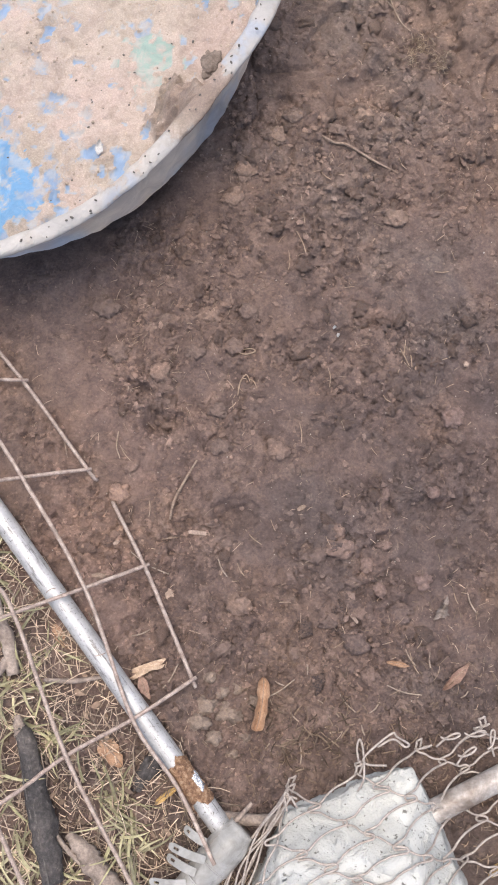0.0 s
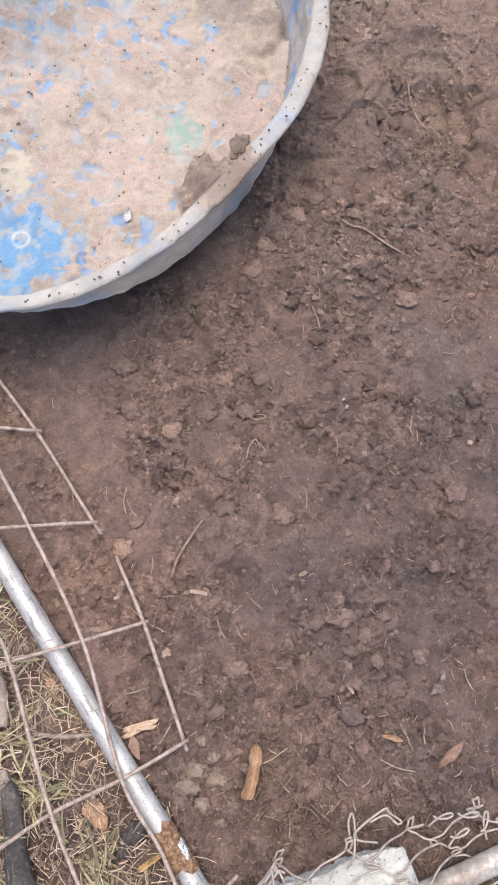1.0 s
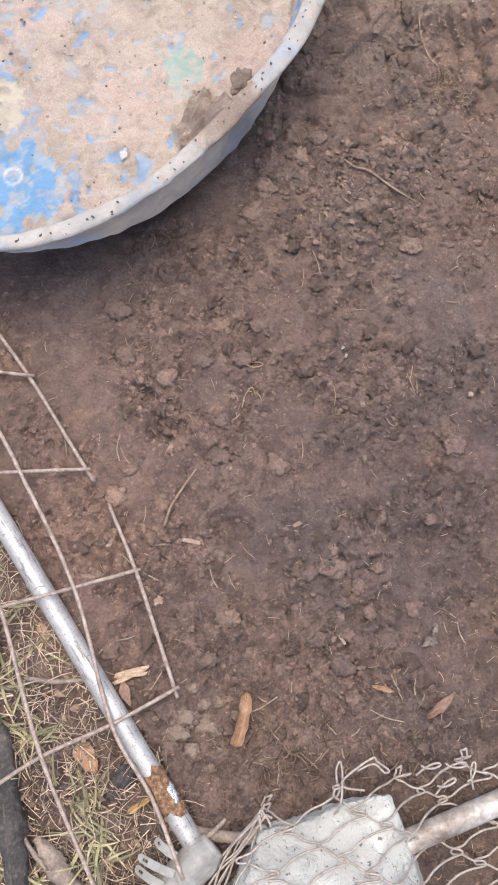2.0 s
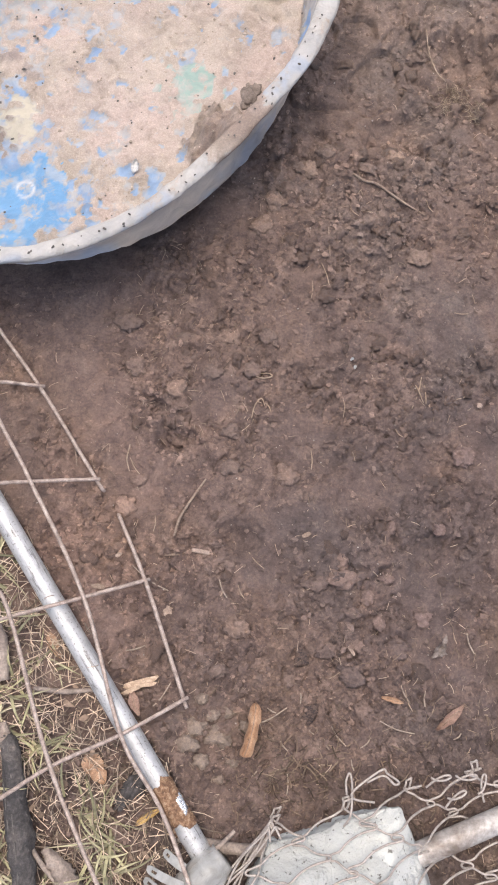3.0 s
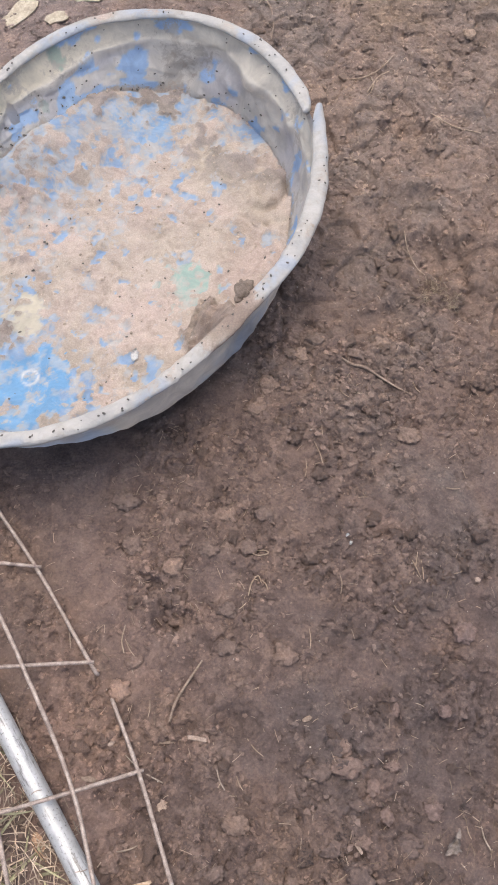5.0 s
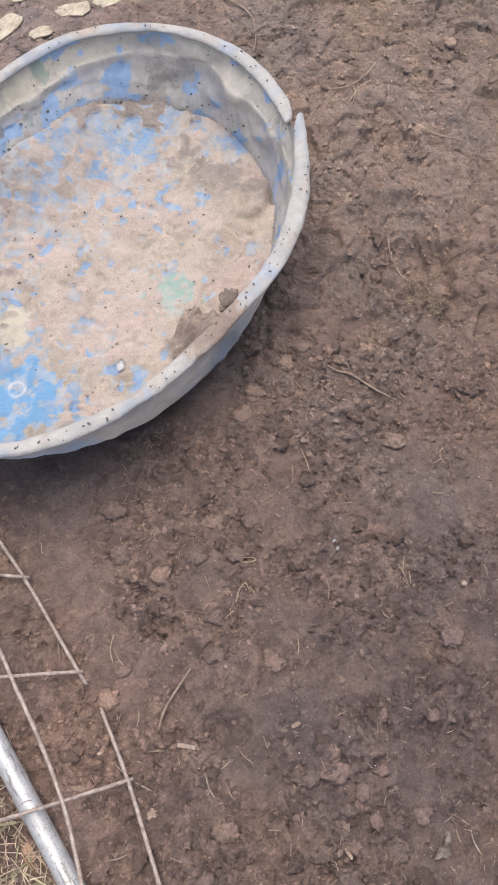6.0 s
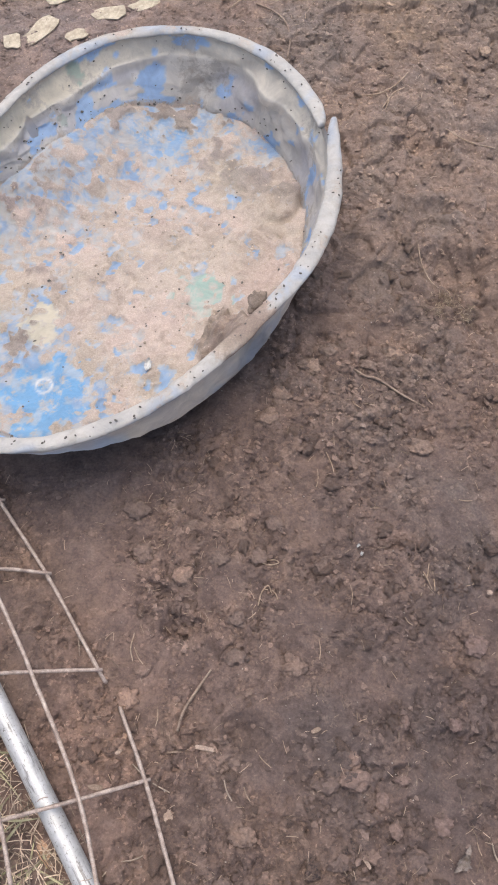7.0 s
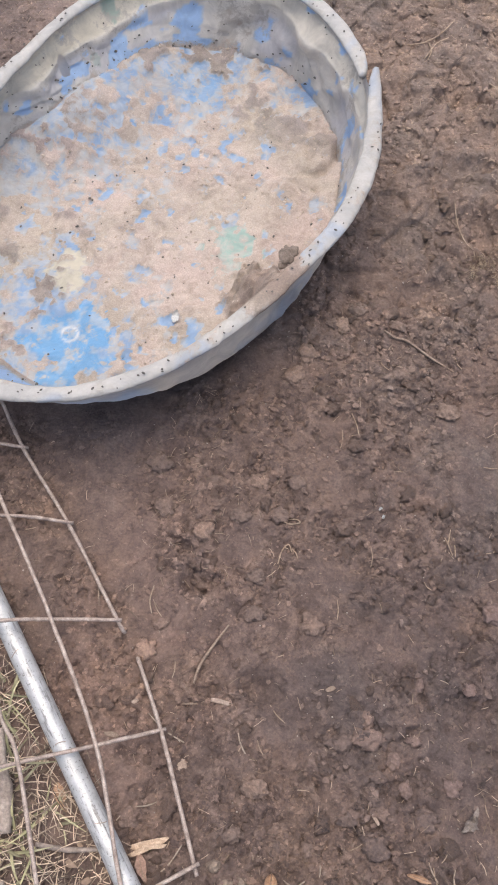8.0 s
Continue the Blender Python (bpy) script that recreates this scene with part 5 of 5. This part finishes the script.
gz = float(ground_z(-0.16, -0.18))
for k, (cx, cy, a, b, tn) in enumerate(((-0.158, -0.178, 0.030, 0.0048, 0.36), (-0.163, -0.186, 0.026, 0.0040, 0.50), (-0.148, -0.180, 0.018, 0.0034, 0.20))):
    single("wood_splinter", slab_shape(cx, cy, a, b, 0.004, tn, 3 + k, gz + 0.004 + 0.002 * k), WOOD_PALE, "pale split wood splinter on the soil", "wood chip", "splinters by the mesh", smooth=False)
CHIPS = ((-0.212, 0.02, 0.01, 0.004, 1.0), (-0.241, -0.036, 0.011, 0.004, 0.0), (-0.082, 0.033, 0.016, 0.0035, -0.1), (-0.13, 0.025, 0.012, 0.002, 0.15), (-0.126, -0.065, 0.013, 0.008, 1.2), (0.088, 0.075, 0.008, 0.004, 0.5), (0.171, -0.102, 0.01, 0.003, 2.2))
for k, (cx, cy, a, b, tn) in enumerate(CHIPS):
    single("wood_chip", slab_shape(cx, cy, a, b, 0.003, tn, 60 + k, float(ground_z(cx, cy)) + 0.003), TWIG_BROWN if k % 2 else WOOD_CHIP, "small flat brown chip of wood on the soil", "wood chip", "chips on the soil", smooth=False)
gz = float(ground_z(0.313, -0.083))
lobes = [leaf_shape((0.306, -0.100), (0.318, -0.080), 0.016, 0.7, gz + 0.003, 5), leaf_shape((0.314, -0.088), (0.321, -0.066), 0.007, 0.8, gz + 0.005, 2), leaf_shape((0.312, -0.092), (0.324, -0.097), 0.005, 0.8, gz + 0.005, 3),
         leaf_shape((0.310, -0.096), (0.297, -0.104), 0.007, 0.6, gz + 0.004, 4)]
single("shrivelled_leaf", join(lobes), DEAD_LEAF, "grey-brown shrivelled leaf with curled lobes on the soil", "leaf")
for px, py, size in ((0.284, 0.311, 0.0050), (0.366, 0.317, 0.0052)):
    v, f = lump(3, int(px * 100), 0.3)
    single("pebble", (v * (size, size * 0.95, size * 0.6) + (px, py, float(ground_z(px, py)) + 0.002), f), WOOD_CHIP, "small round pale pebble on smooth soil", "pebble", "pebbles on the soil")
for px, py, tn in ((0.143, 0.380, 0.4), (0.151, 0.366, 1.2)):
    gz = float(ground_z(px, py))
    single("plastic_scrap", leaf_shape((px, py), (px + 0.007 * math.cos(tn), py + 0.007 * math.sin(tn)), 0.005, 0.8, gz + 0.004, 6), WHITE_SCRAP, "tiny white curled scrap of plastic on the soil", "plastic scrap")
for k, (cx, cy, a, b, tn) in enumerate(((-0.656, 1.625, 0.035, 0.017, 1.1), (-0.497, 1.700, 0.030, 0.017, 0.25), (-0.563, 1.606, 0.018, 0.012, 0.5), (-0.715, 1.578, 0.014, 0.018, 0.4), (-0.419, 1.742, 0.024, 0.014, 0.6), (-0.630, 1.745, 0.022, 0.013, 0.6), (-0.33, 1.80, 0.02, 0.012, 0.3))):
    single("bleached_chip", slab_shape(cx, cy, 1.5 * a, 1.45 * b, 0.004, tn, 20 + k, float(ground_z(cx, cy)) + 0.001), PALE_CHIP, "flat bleached cream-coloured chip on grey soil", "chip", "pale chips on the soil", smooth=False)


def stick(name, run, radii, material, label, category, seed, sides=10, rough=0.25, per=8, group=""):
    line = spline(run, per)
    rad = np.interp(np.linspace(0, 1, len(line)), np.linspace(0, 1, len(radii)), radii)
    rad = rad * (1 + 0.12 * fbm(np.arange(len(line)) * 0.3, np.zeros(len(line)), 1, 3, seed))
    return single(name, tube(line, rad, sides, seed, rough), material, label, category, group)


def build_charred_stick():
    run = [(-0.350, -0.268, 0.020), (-0.340, -0.290, 0.022), (-0.322, -0.36, 0.021), (-0.306, -0.42, 0.022), (-0.289, -0.490, 0.022)]
    line = spline(run, 22)
    rad = np.interp(np.linspace(0, 1, len(line)), np.linspace(0, 1, 7), (0.009, 0.013, 0.015, 0.018, 0.021, 0.020, 0.015))
    v, f = tube(line, rad, 32, 5, 0.03)
    axis = np.repeat(line, 32, 0)
    turn = np.tile(np.arange(32) / 32 * 2 * math.pi, len(line))
    along = np.repeat(np.linspace(0, 0.23, len(line)), 32)
    swell = 0.20 * fbm(along, 0.02 * np.cos(turn), 42, 4, 5, 0.6) + 0.16 * fbm(along + 1, 0.02 * np.sin(turn), 60, 4, 6, 0.65) - 0.10 * np.exp(-(fbm(along, 0.012 * np.cos(turn + 1), 30, 2, 7) / 0.06) ** 2)
    body = single("charred_stick", (axis + (v - axis) * (1 + swell)[:, None], f), CHAR, "thick charred black stick lying in the grass", "stick")
    tip = spline([(-0.356, -0.250, 0.020), (-0.353, -0.262, 0.021), (-0.346, -0.278, 0.021)], 8)
    part("snapped_end", tube(tip, np.linspace(0.004, 0.0115, len(tip)), 12, 71, 0.6), WOOD_GREY, body, "pale brown splintered end")
    for k, (u, w) in enumerate(((0.30, 1.2), (0.55, 1.9), (0.75, 1.5))):
        a = np.array(run[0]) + (np.array(run[-1]) - np.array(run[0])) * u
        r = 0.0125 + 0.010 * u
        edge = [a + np.array((r * math.cos(w + 0.1 * q), 0.35 * r * math.cos(w), r * math.sin(w + 0.1 * q))) + np.array((0.017, -0.060, 0.0)) * (q - 1) for q in (0, 0.7, 1.3, 2)]
        part("crack", tube(spline(edge, 6), 0.0012, 6, 72 + k, 0.4), SPECK, body)


build_charred_stick()
v, f = lump(4, 91, 0.5)
v = v * (0.030, 0.014, 0.008)
single("charred_chip", (np.stack([v[:, 0] * 0.55 - v[:, 1] * 0.83 - 0.154, v[:, 0] * 0.83 + v[:, 1] * 0.55 - 0.335, v[:, 2] + float(ground_z(-0.154, -0.335)) + 0.004], -1), f), CHAR, "flat dark charred piece of wood beside the pole", "wood chip")
stick("branch", [(-0.410, -0.05, 0.014), (-0.396, -0.10, 0.014), (-0.378, -0.14, 0.013), (-0.368, -0.19, 0.010)], (0.008, 0.011, 0.012, 0.010), WOOD_GREY, "weathered grey forked branch", "branch", 6)
stick("branch", [(-0.374, -0.165, 0.012), (-0.395, -0.188, 0.012), (-0.43, -0.20, 0.012)], (0.009, 0.008, 0.006), WOOD_GREY, "short weathered grey branch end", "branch", 7)
stick("stick", [(-0.272, -0.424, 0.012), (-0.245, -0.45, 0.015), (-0.215, -0.485, 0.015), (-0.15, -0.55, 0.012)], (0.006, 0.016, 0.017, 0.012), WOOD_GREY, "flaking grey-brown piece of wood", "stick", 8, 9, 0.4)
stick("stick", [(-0.300, -0.410, 0.016), (-0.27, -0.445, 0.02), (-0.21, -0.50, 0.016), (-0.16, -0.56, 0.014)], (0.003, 0.004, 0.004, 0.003), WOOD_GREY, "thin dry brown stick", "stick", 9, 7)
stick("stick", [(-0.075, -0.392, 0.012), (-0.02, -0.400, 0.014), (0.03, -0.402, 0.016), (0.085, -0.398, 0.018)], (0.007, 0.009, 0.009, 0.008), WOOD_GREY, "brown stick between pole and concrete", "stick", 10)
stick("stick", [(-0.03, -0.408, 0.03), (-0.012, -0.395, 0.032), (0.008, -0.374, 0.03)], (0.004, 0.004, 0.003), WOOD_GREY, "short dry brown stick", "stick", 11, 7)


stick("stick", [(-0.320, -0.199, 0.008), (-0.274, -0.200, 0.009), (-0.229, -0.194, 0.007)], (0.0035, 0.0045, 0.003), WOOD_GREY, "thin pale grey stick in the straw", "stick", 12, 8)


def lying(points, lift=0.004):
    return [(px, py, float(ground_z(px, py)) + lift) for px, py in points]


NEAR_TWIGS = (((-0.128, 0.055), (-0.121, 0.085), (-0.105, 0.12), (-0.085, 0.153)), ((-0.018, 0.262), (-0.014, 0.285), (-0.004, 0.298), (0.003, 0.285)), ((0.003, 0.29), (0.01, 0.284), (0.014, 0.272)),
              ((-0.016, 0.335), (-0.004, 0.331), (0.011, 0.337), (0.004, 0.342), (-0.014, 0.341)), ((0.128, 0.728), (0.15, 0.722), (0.174, 0.716), (0.22, 0.69), (0.262, 0.665)), ((0.248, 1.032), (0.258, 1.0), (0.276, 0.968), (0.293, 0.946)),
              ((0.238, 1.01), (0.262, 0.99), (0.275, 0.985)))
FAR_TWIGS = (((-0.142, 1.762), (-0.095, 1.735), (-0.064, 1.691), (-0.052, 1.64), (-0.054, 1.587)), ((0.125, 1.474), (0.165, 1.478), (0.2, 1.503), (0.231, 1.545)), ((0.171, 1.425), (0.195, 1.47), (0.222, 1.5)),
             ((0.18, 1.49), (0.185, 1.45), (0.178, 1.42)), ((-0.21, 1.74), (-0.16, 1.8), (-0.12, 1.83)), ((0.31, 1.36), (0.36, 1.33), (0.42, 1.32)),
             ((-0.215, 0.2), (-0.218, 0.175), (-0.212, 0.155)), ((-0.315, 0.21), (-0.305, 0.185), (-0.298, 0.155)), ((0.25, 0.3), (0.262, 0.335), (0.266, 0.36)),
             ((0.09, 0.62), (0.095, 0.585), (0.1, 0.55)), ((-0.11, 0.03), (-0.09, 0.034), (-0.075, 0.028)))
for k, run in enumerate(NEAR_TWIGS + FAR_TWIGS):
    thin = 0.0026 if k in (0, 4, 7) else 0.0018 if 7 < k < 13 else 0.0012
    stick("twig", lying(run, 0.005), (thin * 0.8, thin, thin * 0.6), STRAW if k in (1, 2, 3, 5, 8, 9, 10, 11, 12, 13, 15) else TWIG_BROWN, "thin dry curved stem lying on the soil", "twig", 30 + k, 6, 0.2, 6, "stems on the soil")


STRAWS = ((0.274, 0.311, 1.4, 0.035), (0.325, 0.323, 0.3, 0.029), (0.318, 0.479, -0.3, 0.023), (0.088, 0.183, 1.4, 0.033), (0.099, 0.516, 1.7, 0.044), (0.068, 0.485, 1.3, 0.040),
          (0.136, 0.277, 1.4, 0.032), (0.256, 0.344, -1.4, 0.034), (0.127, 0.664, -1.0, 0.022), (0.264, 0.694, -1.2, 0.024), (0.225, 0.263, -1.0, 0.017), (0.138, -0.150, 0.4, 0.020),
          (0.333, -0.062, -1.5, 0.018), (-0.017, -0.016, -1.3, 0.023), (-0.004, 0.039, -1.0, 0.036), (-0.162, 0.059, 1.3, 0.026), (-0.213, 0.178, -1.2, 0.035), (0.258, -0.156, -1.4, 0.035))
BROAD_STRAWS = ((0.147, -0.221, -1.09, 0.036), (0.068, -0.248, -1.07, 0.019), (0.028, -0.306, 0.84, 0.022), (0.084, -0.327, 1.36, 0.031), (0.251, -0.151, -1.21, 0.031), (0.291, -0.155, -1.83, 0.024), (0.044, -0.2, -0.69, 0.016), (0.112, -0.229, -0.87, 0.01), (0.193, -0.249, 0.54, 0.023), (0.124, -0.401, 1.38, 0.017), (0.137, -0.241, -1.3, 0.017), (0.337, -0.225, 0.52, 0.016), (0.18, -0.267, -1.51, 0.016), (0.095, -0.19, 1.36, 0.016), (0.353, -0.061, -1.41, 0.034), (0.016, -0.23, 0.25, 0.067), (0.221, -0.206, -0.51, 0.057), (-0.048, -0.009, -1.34, 0.032), (-0.19, 0.002, -0.77, 0.071), (-0.144, -0.222, 0.7, 0.059), (-0.185, -0.131, 0.08, 0.031))
for k, (px, py, w, ln) in enumerate(STRAWS + BROAD_STRAWS):
    run = [(px + ln * q * math.cos(w + 0.25 * q), py + ln * q * math.sin(w + 0.25 * q)) for q in (0, 0.5, 1)]
    stick("straw", lying(run, 0.004), (0.0007, 0.001, 0.0006) if k < len(STRAWS) else (0.0008, 0.0013, 0.0010), STRAW if k < len(STRAWS) else PALE_STRAW, "short dry straw on the soil", "straw", 60 + k, 5, 0.2, 5, "straws on the soil")


def fibres(name, count, seed, box, dense, length, thick, material, label, category, lift=0.004, rear=0.35, curl=0.15):
    """Loose straws as one layer of stuff: thin three-sided stems, each bent a little."""
    rnd = np.random.RandomState(seed)
    n = count * 5
    x, y = rnd.uniform(box[0], box[2], n), rnd.uniform(box[1], box[3], n)
    ok = (rnd.rand(n) < dense(x, y) * thinning(x, y, box) if box[2] - box[0] > 0.2 else rnd.rand(n) < dense(x, y)) & outside_pool(x, y, 0.04)
    x, y = x[ok][:count], y[ok][:count]
    verts, faces, base = [], [], 0
    z0 = ground_z(x, y)
    for cx, cy, cz in zip(x, y, z0):
        ln = length[0] + (length[1] - length[0]) * rnd.rand() ** 2
        w, bend, r = rnd.rand() * 6.28, rnd.randn() * curl, thick * (0.5 + 0.9 * rnd.rand())
        tilt = rnd.randn() * rear * 0.25
        pts = []
        for q in (-0.5, -0.17, 0.17, 0.5):
            a = w + bend * q
            pts.append((cx + ln * q * math.cos(a), cy + ln * q * math.sin(a), cz + lift + abs(tilt) * ln * (q + 0.5) + 0.002 * math.sin(math.pi * (q + 0.5))))
        px, py = -math.sin(w), math.cos(w)
        for p in pts:
            verts += [(p[0] - px * r, p[1] - py * r, p[2]), (p[0] + px * r, p[1] + py * r, p[2]), (p[0], p[1], p[2] + 1.4 * r)]
        for i in range(3):
            o = base + 3 * i
            faces += [(o, o + 1, o + 4, o + 3), (o + 1, o + 2, o + 5, o + 4), (o + 2, o, o + 3, o + 5)]
        base += 12
    return tagged(new(name, mesh_of(name, verts, faces, material, False)), label, category, kind="stuff")


def grassy(x, y):
    """High on the grassy side of the pole, away from the bare soil."""
    d = (x + 0.43) * 0.79 + (y - 0.086) * 0.613
    edge = 0.02 * fbm(x, y, 9, 3, 120)
    return step(0.05, -0.05, d + edge) * step(0.16, 0.0, y)


fibres("straw_litter", 8000, 14, (-1.0, -0.84, 0.20, 0.40), lambda a, b: 0.9 * grassy(a, b), (0.008, 0.055), 0.00065, STRAW_MAT, "matted dry straw and dead grass on the soil", "straw", 0.006, 0.6, 0.16)
fibres("straw_bits", 6000, 15, VIEW, lambda a, b: np.clip(0.15 + 0.6 * step(0.0, 0.4, fbm(a, b, 4, 3, 130)) + 0.12 * step(-0.05, -0.25, b), 0, 1), (0.003, 0.020), 0.0004, STRAW, "tiny bits of straw strewn over the soil", "straw", 0.004, 0.5)
fibres("straw_bits", 420, 20, (0.27, -0.72, 0.56, -0.36), lambda a, b: 0.25 + 0.75 * step(-0.1, 0.25, fbm(a, b, 14, 3, 23)), (0.006, 0.032), 0.0006, STRAW, "bits of dry straw under the netting", "straw", 0.005, 0.5, 0.25)
fibres("plant_bits", 900, 18, (-0.12, -0.46, 0.50, -0.12), lambda a, b: 0.15 + 0.85 * np.exp(-(((a - 0.12) / 0.16) ** 2 + ((b + 0.33) / 0.08) ** 2)), (0.006, 0.030), 0.0010, LITTER, "chopped dead stems and chips on dark soil", "plant litter", 0.004, 0.5, 0.3)
for count, seed, tx, ty, wide in ((230, 16, 0.300, 0.906, 0.024), (70, 19, 0.352, 0.880, 0.015)):
    fibres("root_tuft", count, seed, (tx - 2.2 * wide, ty - 2.2 * wide, tx + 2.2 * wide, ty + 2.2 * wide), lambda a, b, tx=tx, ty=ty, wide=wide: np.clip(np.exp(-(((a - tx) / wide) ** 2 + ((b - ty) / wide) ** 2)) * (0.75 + 1.6 * fbm(a, b, 55, 3, 17)), 0, 1),
           (0.006, 0.026), 0.00055, ROOT, "tuft of pale brown dry roots on the soil", "roots", 0.005, 1.3, 1.4)


def build_flakes():
    """Broken bits of dead leaves between the straws."""
    rnd = np.random.RandomState(52)
    n = 4200
    x, y = rnd.uniform(-0.95, 0.1, n), rnd.uniform(-0.8, 0.2, n)
    ok = rnd.rand(n) < grassy(x, y) * thinning(x, y, (-1.0, -0.84, 0.20, 0.40))
    shapes = []
    for cx, cy in zip(x[ok][:900], y[ok][:900]):
        size, w, tip = rnd.uniform(0.002, 0.0065), rnd.rand() * 6.28, rnd.uniform(-0.5, 0.5)
        cz = float(ground_z(cx, cy)) + rnd.uniform(0.004, 0.012)
        ring = []
        for i in range(6):
            a = w + i * math.pi / 3
            r = size * rnd.uniform(0.35, 1.15) * (0.7 + 1.3 * abs(math.cos(a - w)) ** 2)
            ring.append((cx + r * math.cos(a), cy + r * math.sin(a), cz + tip * r * math.cos(a - w) + 0.0015 * rnd.rand()))
        v = ring + [(px, py, pz - 0.0006) for px, py, pz in ring]
        shapes.append((v, [tuple(range(6)), tuple(range(11, 5, -1))] + [(i, i + 6, (i + 1) % 6 + 6, (i + 1) % 6) for i in range(6)]))
    v, f = join(shapes)
    tagged(new("leaf_litter", mesh_of("leaf_litter", v, f, LITTER, False)), "broken bits of brown dead leaves among straw", "leaf litter", kind="stuff")


build_flakes()


def build_grass():
    rnd = np.random.RandomState(23)
    tufts = [(-0.353, -0.213), (-0.377, -0.246), (-0.315, -0.301), (-0.298, -0.290), (-0.218, -0.367), (-0.194, -0.381), (-0.184, -0.409), (-0.174, -0.459), (-0.190, -0.435), (-0.376, -0.349), (-0.337, -0.467),
             (-0.361, -0.447), (-0.304, -0.169), (-0.370, -0.187), (-0.39, -0.11), (-0.42, 0.0), (-0.40, -0.03), (-0.47, -0.05), (-0.45, -0.14), (-0.34, -0.51), (-0.25, -0.50)]
    verts, faces, base = [], [], 0
    for tx, ty in tufts:
        for _ in range(rnd.randint(9, 17)):
            w = rnd.rand() * 6.28
            ln, wd = rnd.uniform(0.025, 0.080), rnd.uniform(0.0010, 0.0026)
            x0, y0 = tx + 0.014 * rnd.randn(), ty + 0.014 * rnd.randn()
            rise, drift = rnd.uniform(0.15, 0.65), rnd.randn() * 0.22
            z0 = float(ground_z(x0, y0))
            for i in range(7):
                q = i / 6
                a = w + drift * q
                px, py = x0 + ln * q * math.cos(a), y0 + ln * q * math.sin(a)
                pz = max(z0 + ln * rise * math.sin(2.2 * q) * 0.8, z0 + 0.004)
                half = wd * (1 - q ** 2.2) + 0.0002
                sx, sy = -math.sin(a) * half, math.cos(a) * half
                verts += [(px - sx, py - sy, pz + 0.25 * half), (px, py, pz - 0.5 * half), (px + sx, py + sy, pz + 0.25 * half)]
            for i in range(6):
                o = base + 3 * i
                faces += [(o, o + 1, o + 4, o + 3), (o + 1, o + 2, o + 5, o + 4)]
            base += 21
    tagged(new("grass", mesh_of("grass", verts, faces, GRASS)), "sparse yellow-green grass growing beside the soil", "grass", kind="stuff")


build_grass()


# ---- specks standing for flies and dirt, and a clot of mud on the pool ----
def build_pool_bits():
    rnd = np.random.RandomState(31)
    spots = []
    for _ in range(120):
        w = rnd.rand() * 6.28
        off = rnd.uniform(-0.012, 0.010)
        r = float(rim_radius(np.array(w))) + off
        spots.append((POOL[0] + r * math.cos(w), POOL[1] + r * math.sin(w), RIM_Z + 0.001 - 25 * off * off, rnd.uniform(0.0011, 0.0021)))
    for _ in range(130):
        w, s = rnd.rand() * 6.28, rnd.rand()
        x, y, z = wall_point(np.array(w), np.array(s))
        spots.append((float(x), float(y), float(z) + 0.002, rnd.uniform(0.0010, 0.0020)))
    for _ in range(80):
        w, q = rnd.rand() * 6.28, math.sqrt(rnd.rand()) * 0.95
        ex, ey, _z = wall_point(np.array(w), np.array(1.0))
        x, y = POOL[0] + (float(ex) - POOL[0]) * q, POOL[1] + (float(ey) - POOL[1]) * q
        spots.append((x, y, 0.027, rnd.uniform(0.001, 0.0024)))
    for first, last, count in ((50, 150, 60), (245, 300, 90)):
        for _ in range(count):
            w = radians(rnd.uniform(first, last))
            s = 1 - abs(rnd.randn()) * 0.22
            x, y, z = wall_point(np.array(w), np.array(s))
            spots.append((float(x), float(y), float(z) + 0.002, 0.0007 + 0.0026 * rnd.rand() ** 2))
    lumps_at("fly_and_dirt_specks", spots, SPECK, "black specks of flies and dirt dotted over the pool", "dirt", 32, long_=1.5)
    single("plastic_scrap", leaf_shape((-0.261, 0.679), (-0.256, 0.703), 0.012, 0.8, 0.030, 4), WHITE_SCRAP, "small curled white scrap of plastic on the mud", "plastic scrap")
    v, f = lump(4, 77, 0.6)
    single("mud_clot", (v * (0.019, 0.027, 0.008) + (-0.068, 0.856, 0.024), f), DARK_MUD, "dark damp clot of mud on the pool floor", "mud")


build_pool_bits()
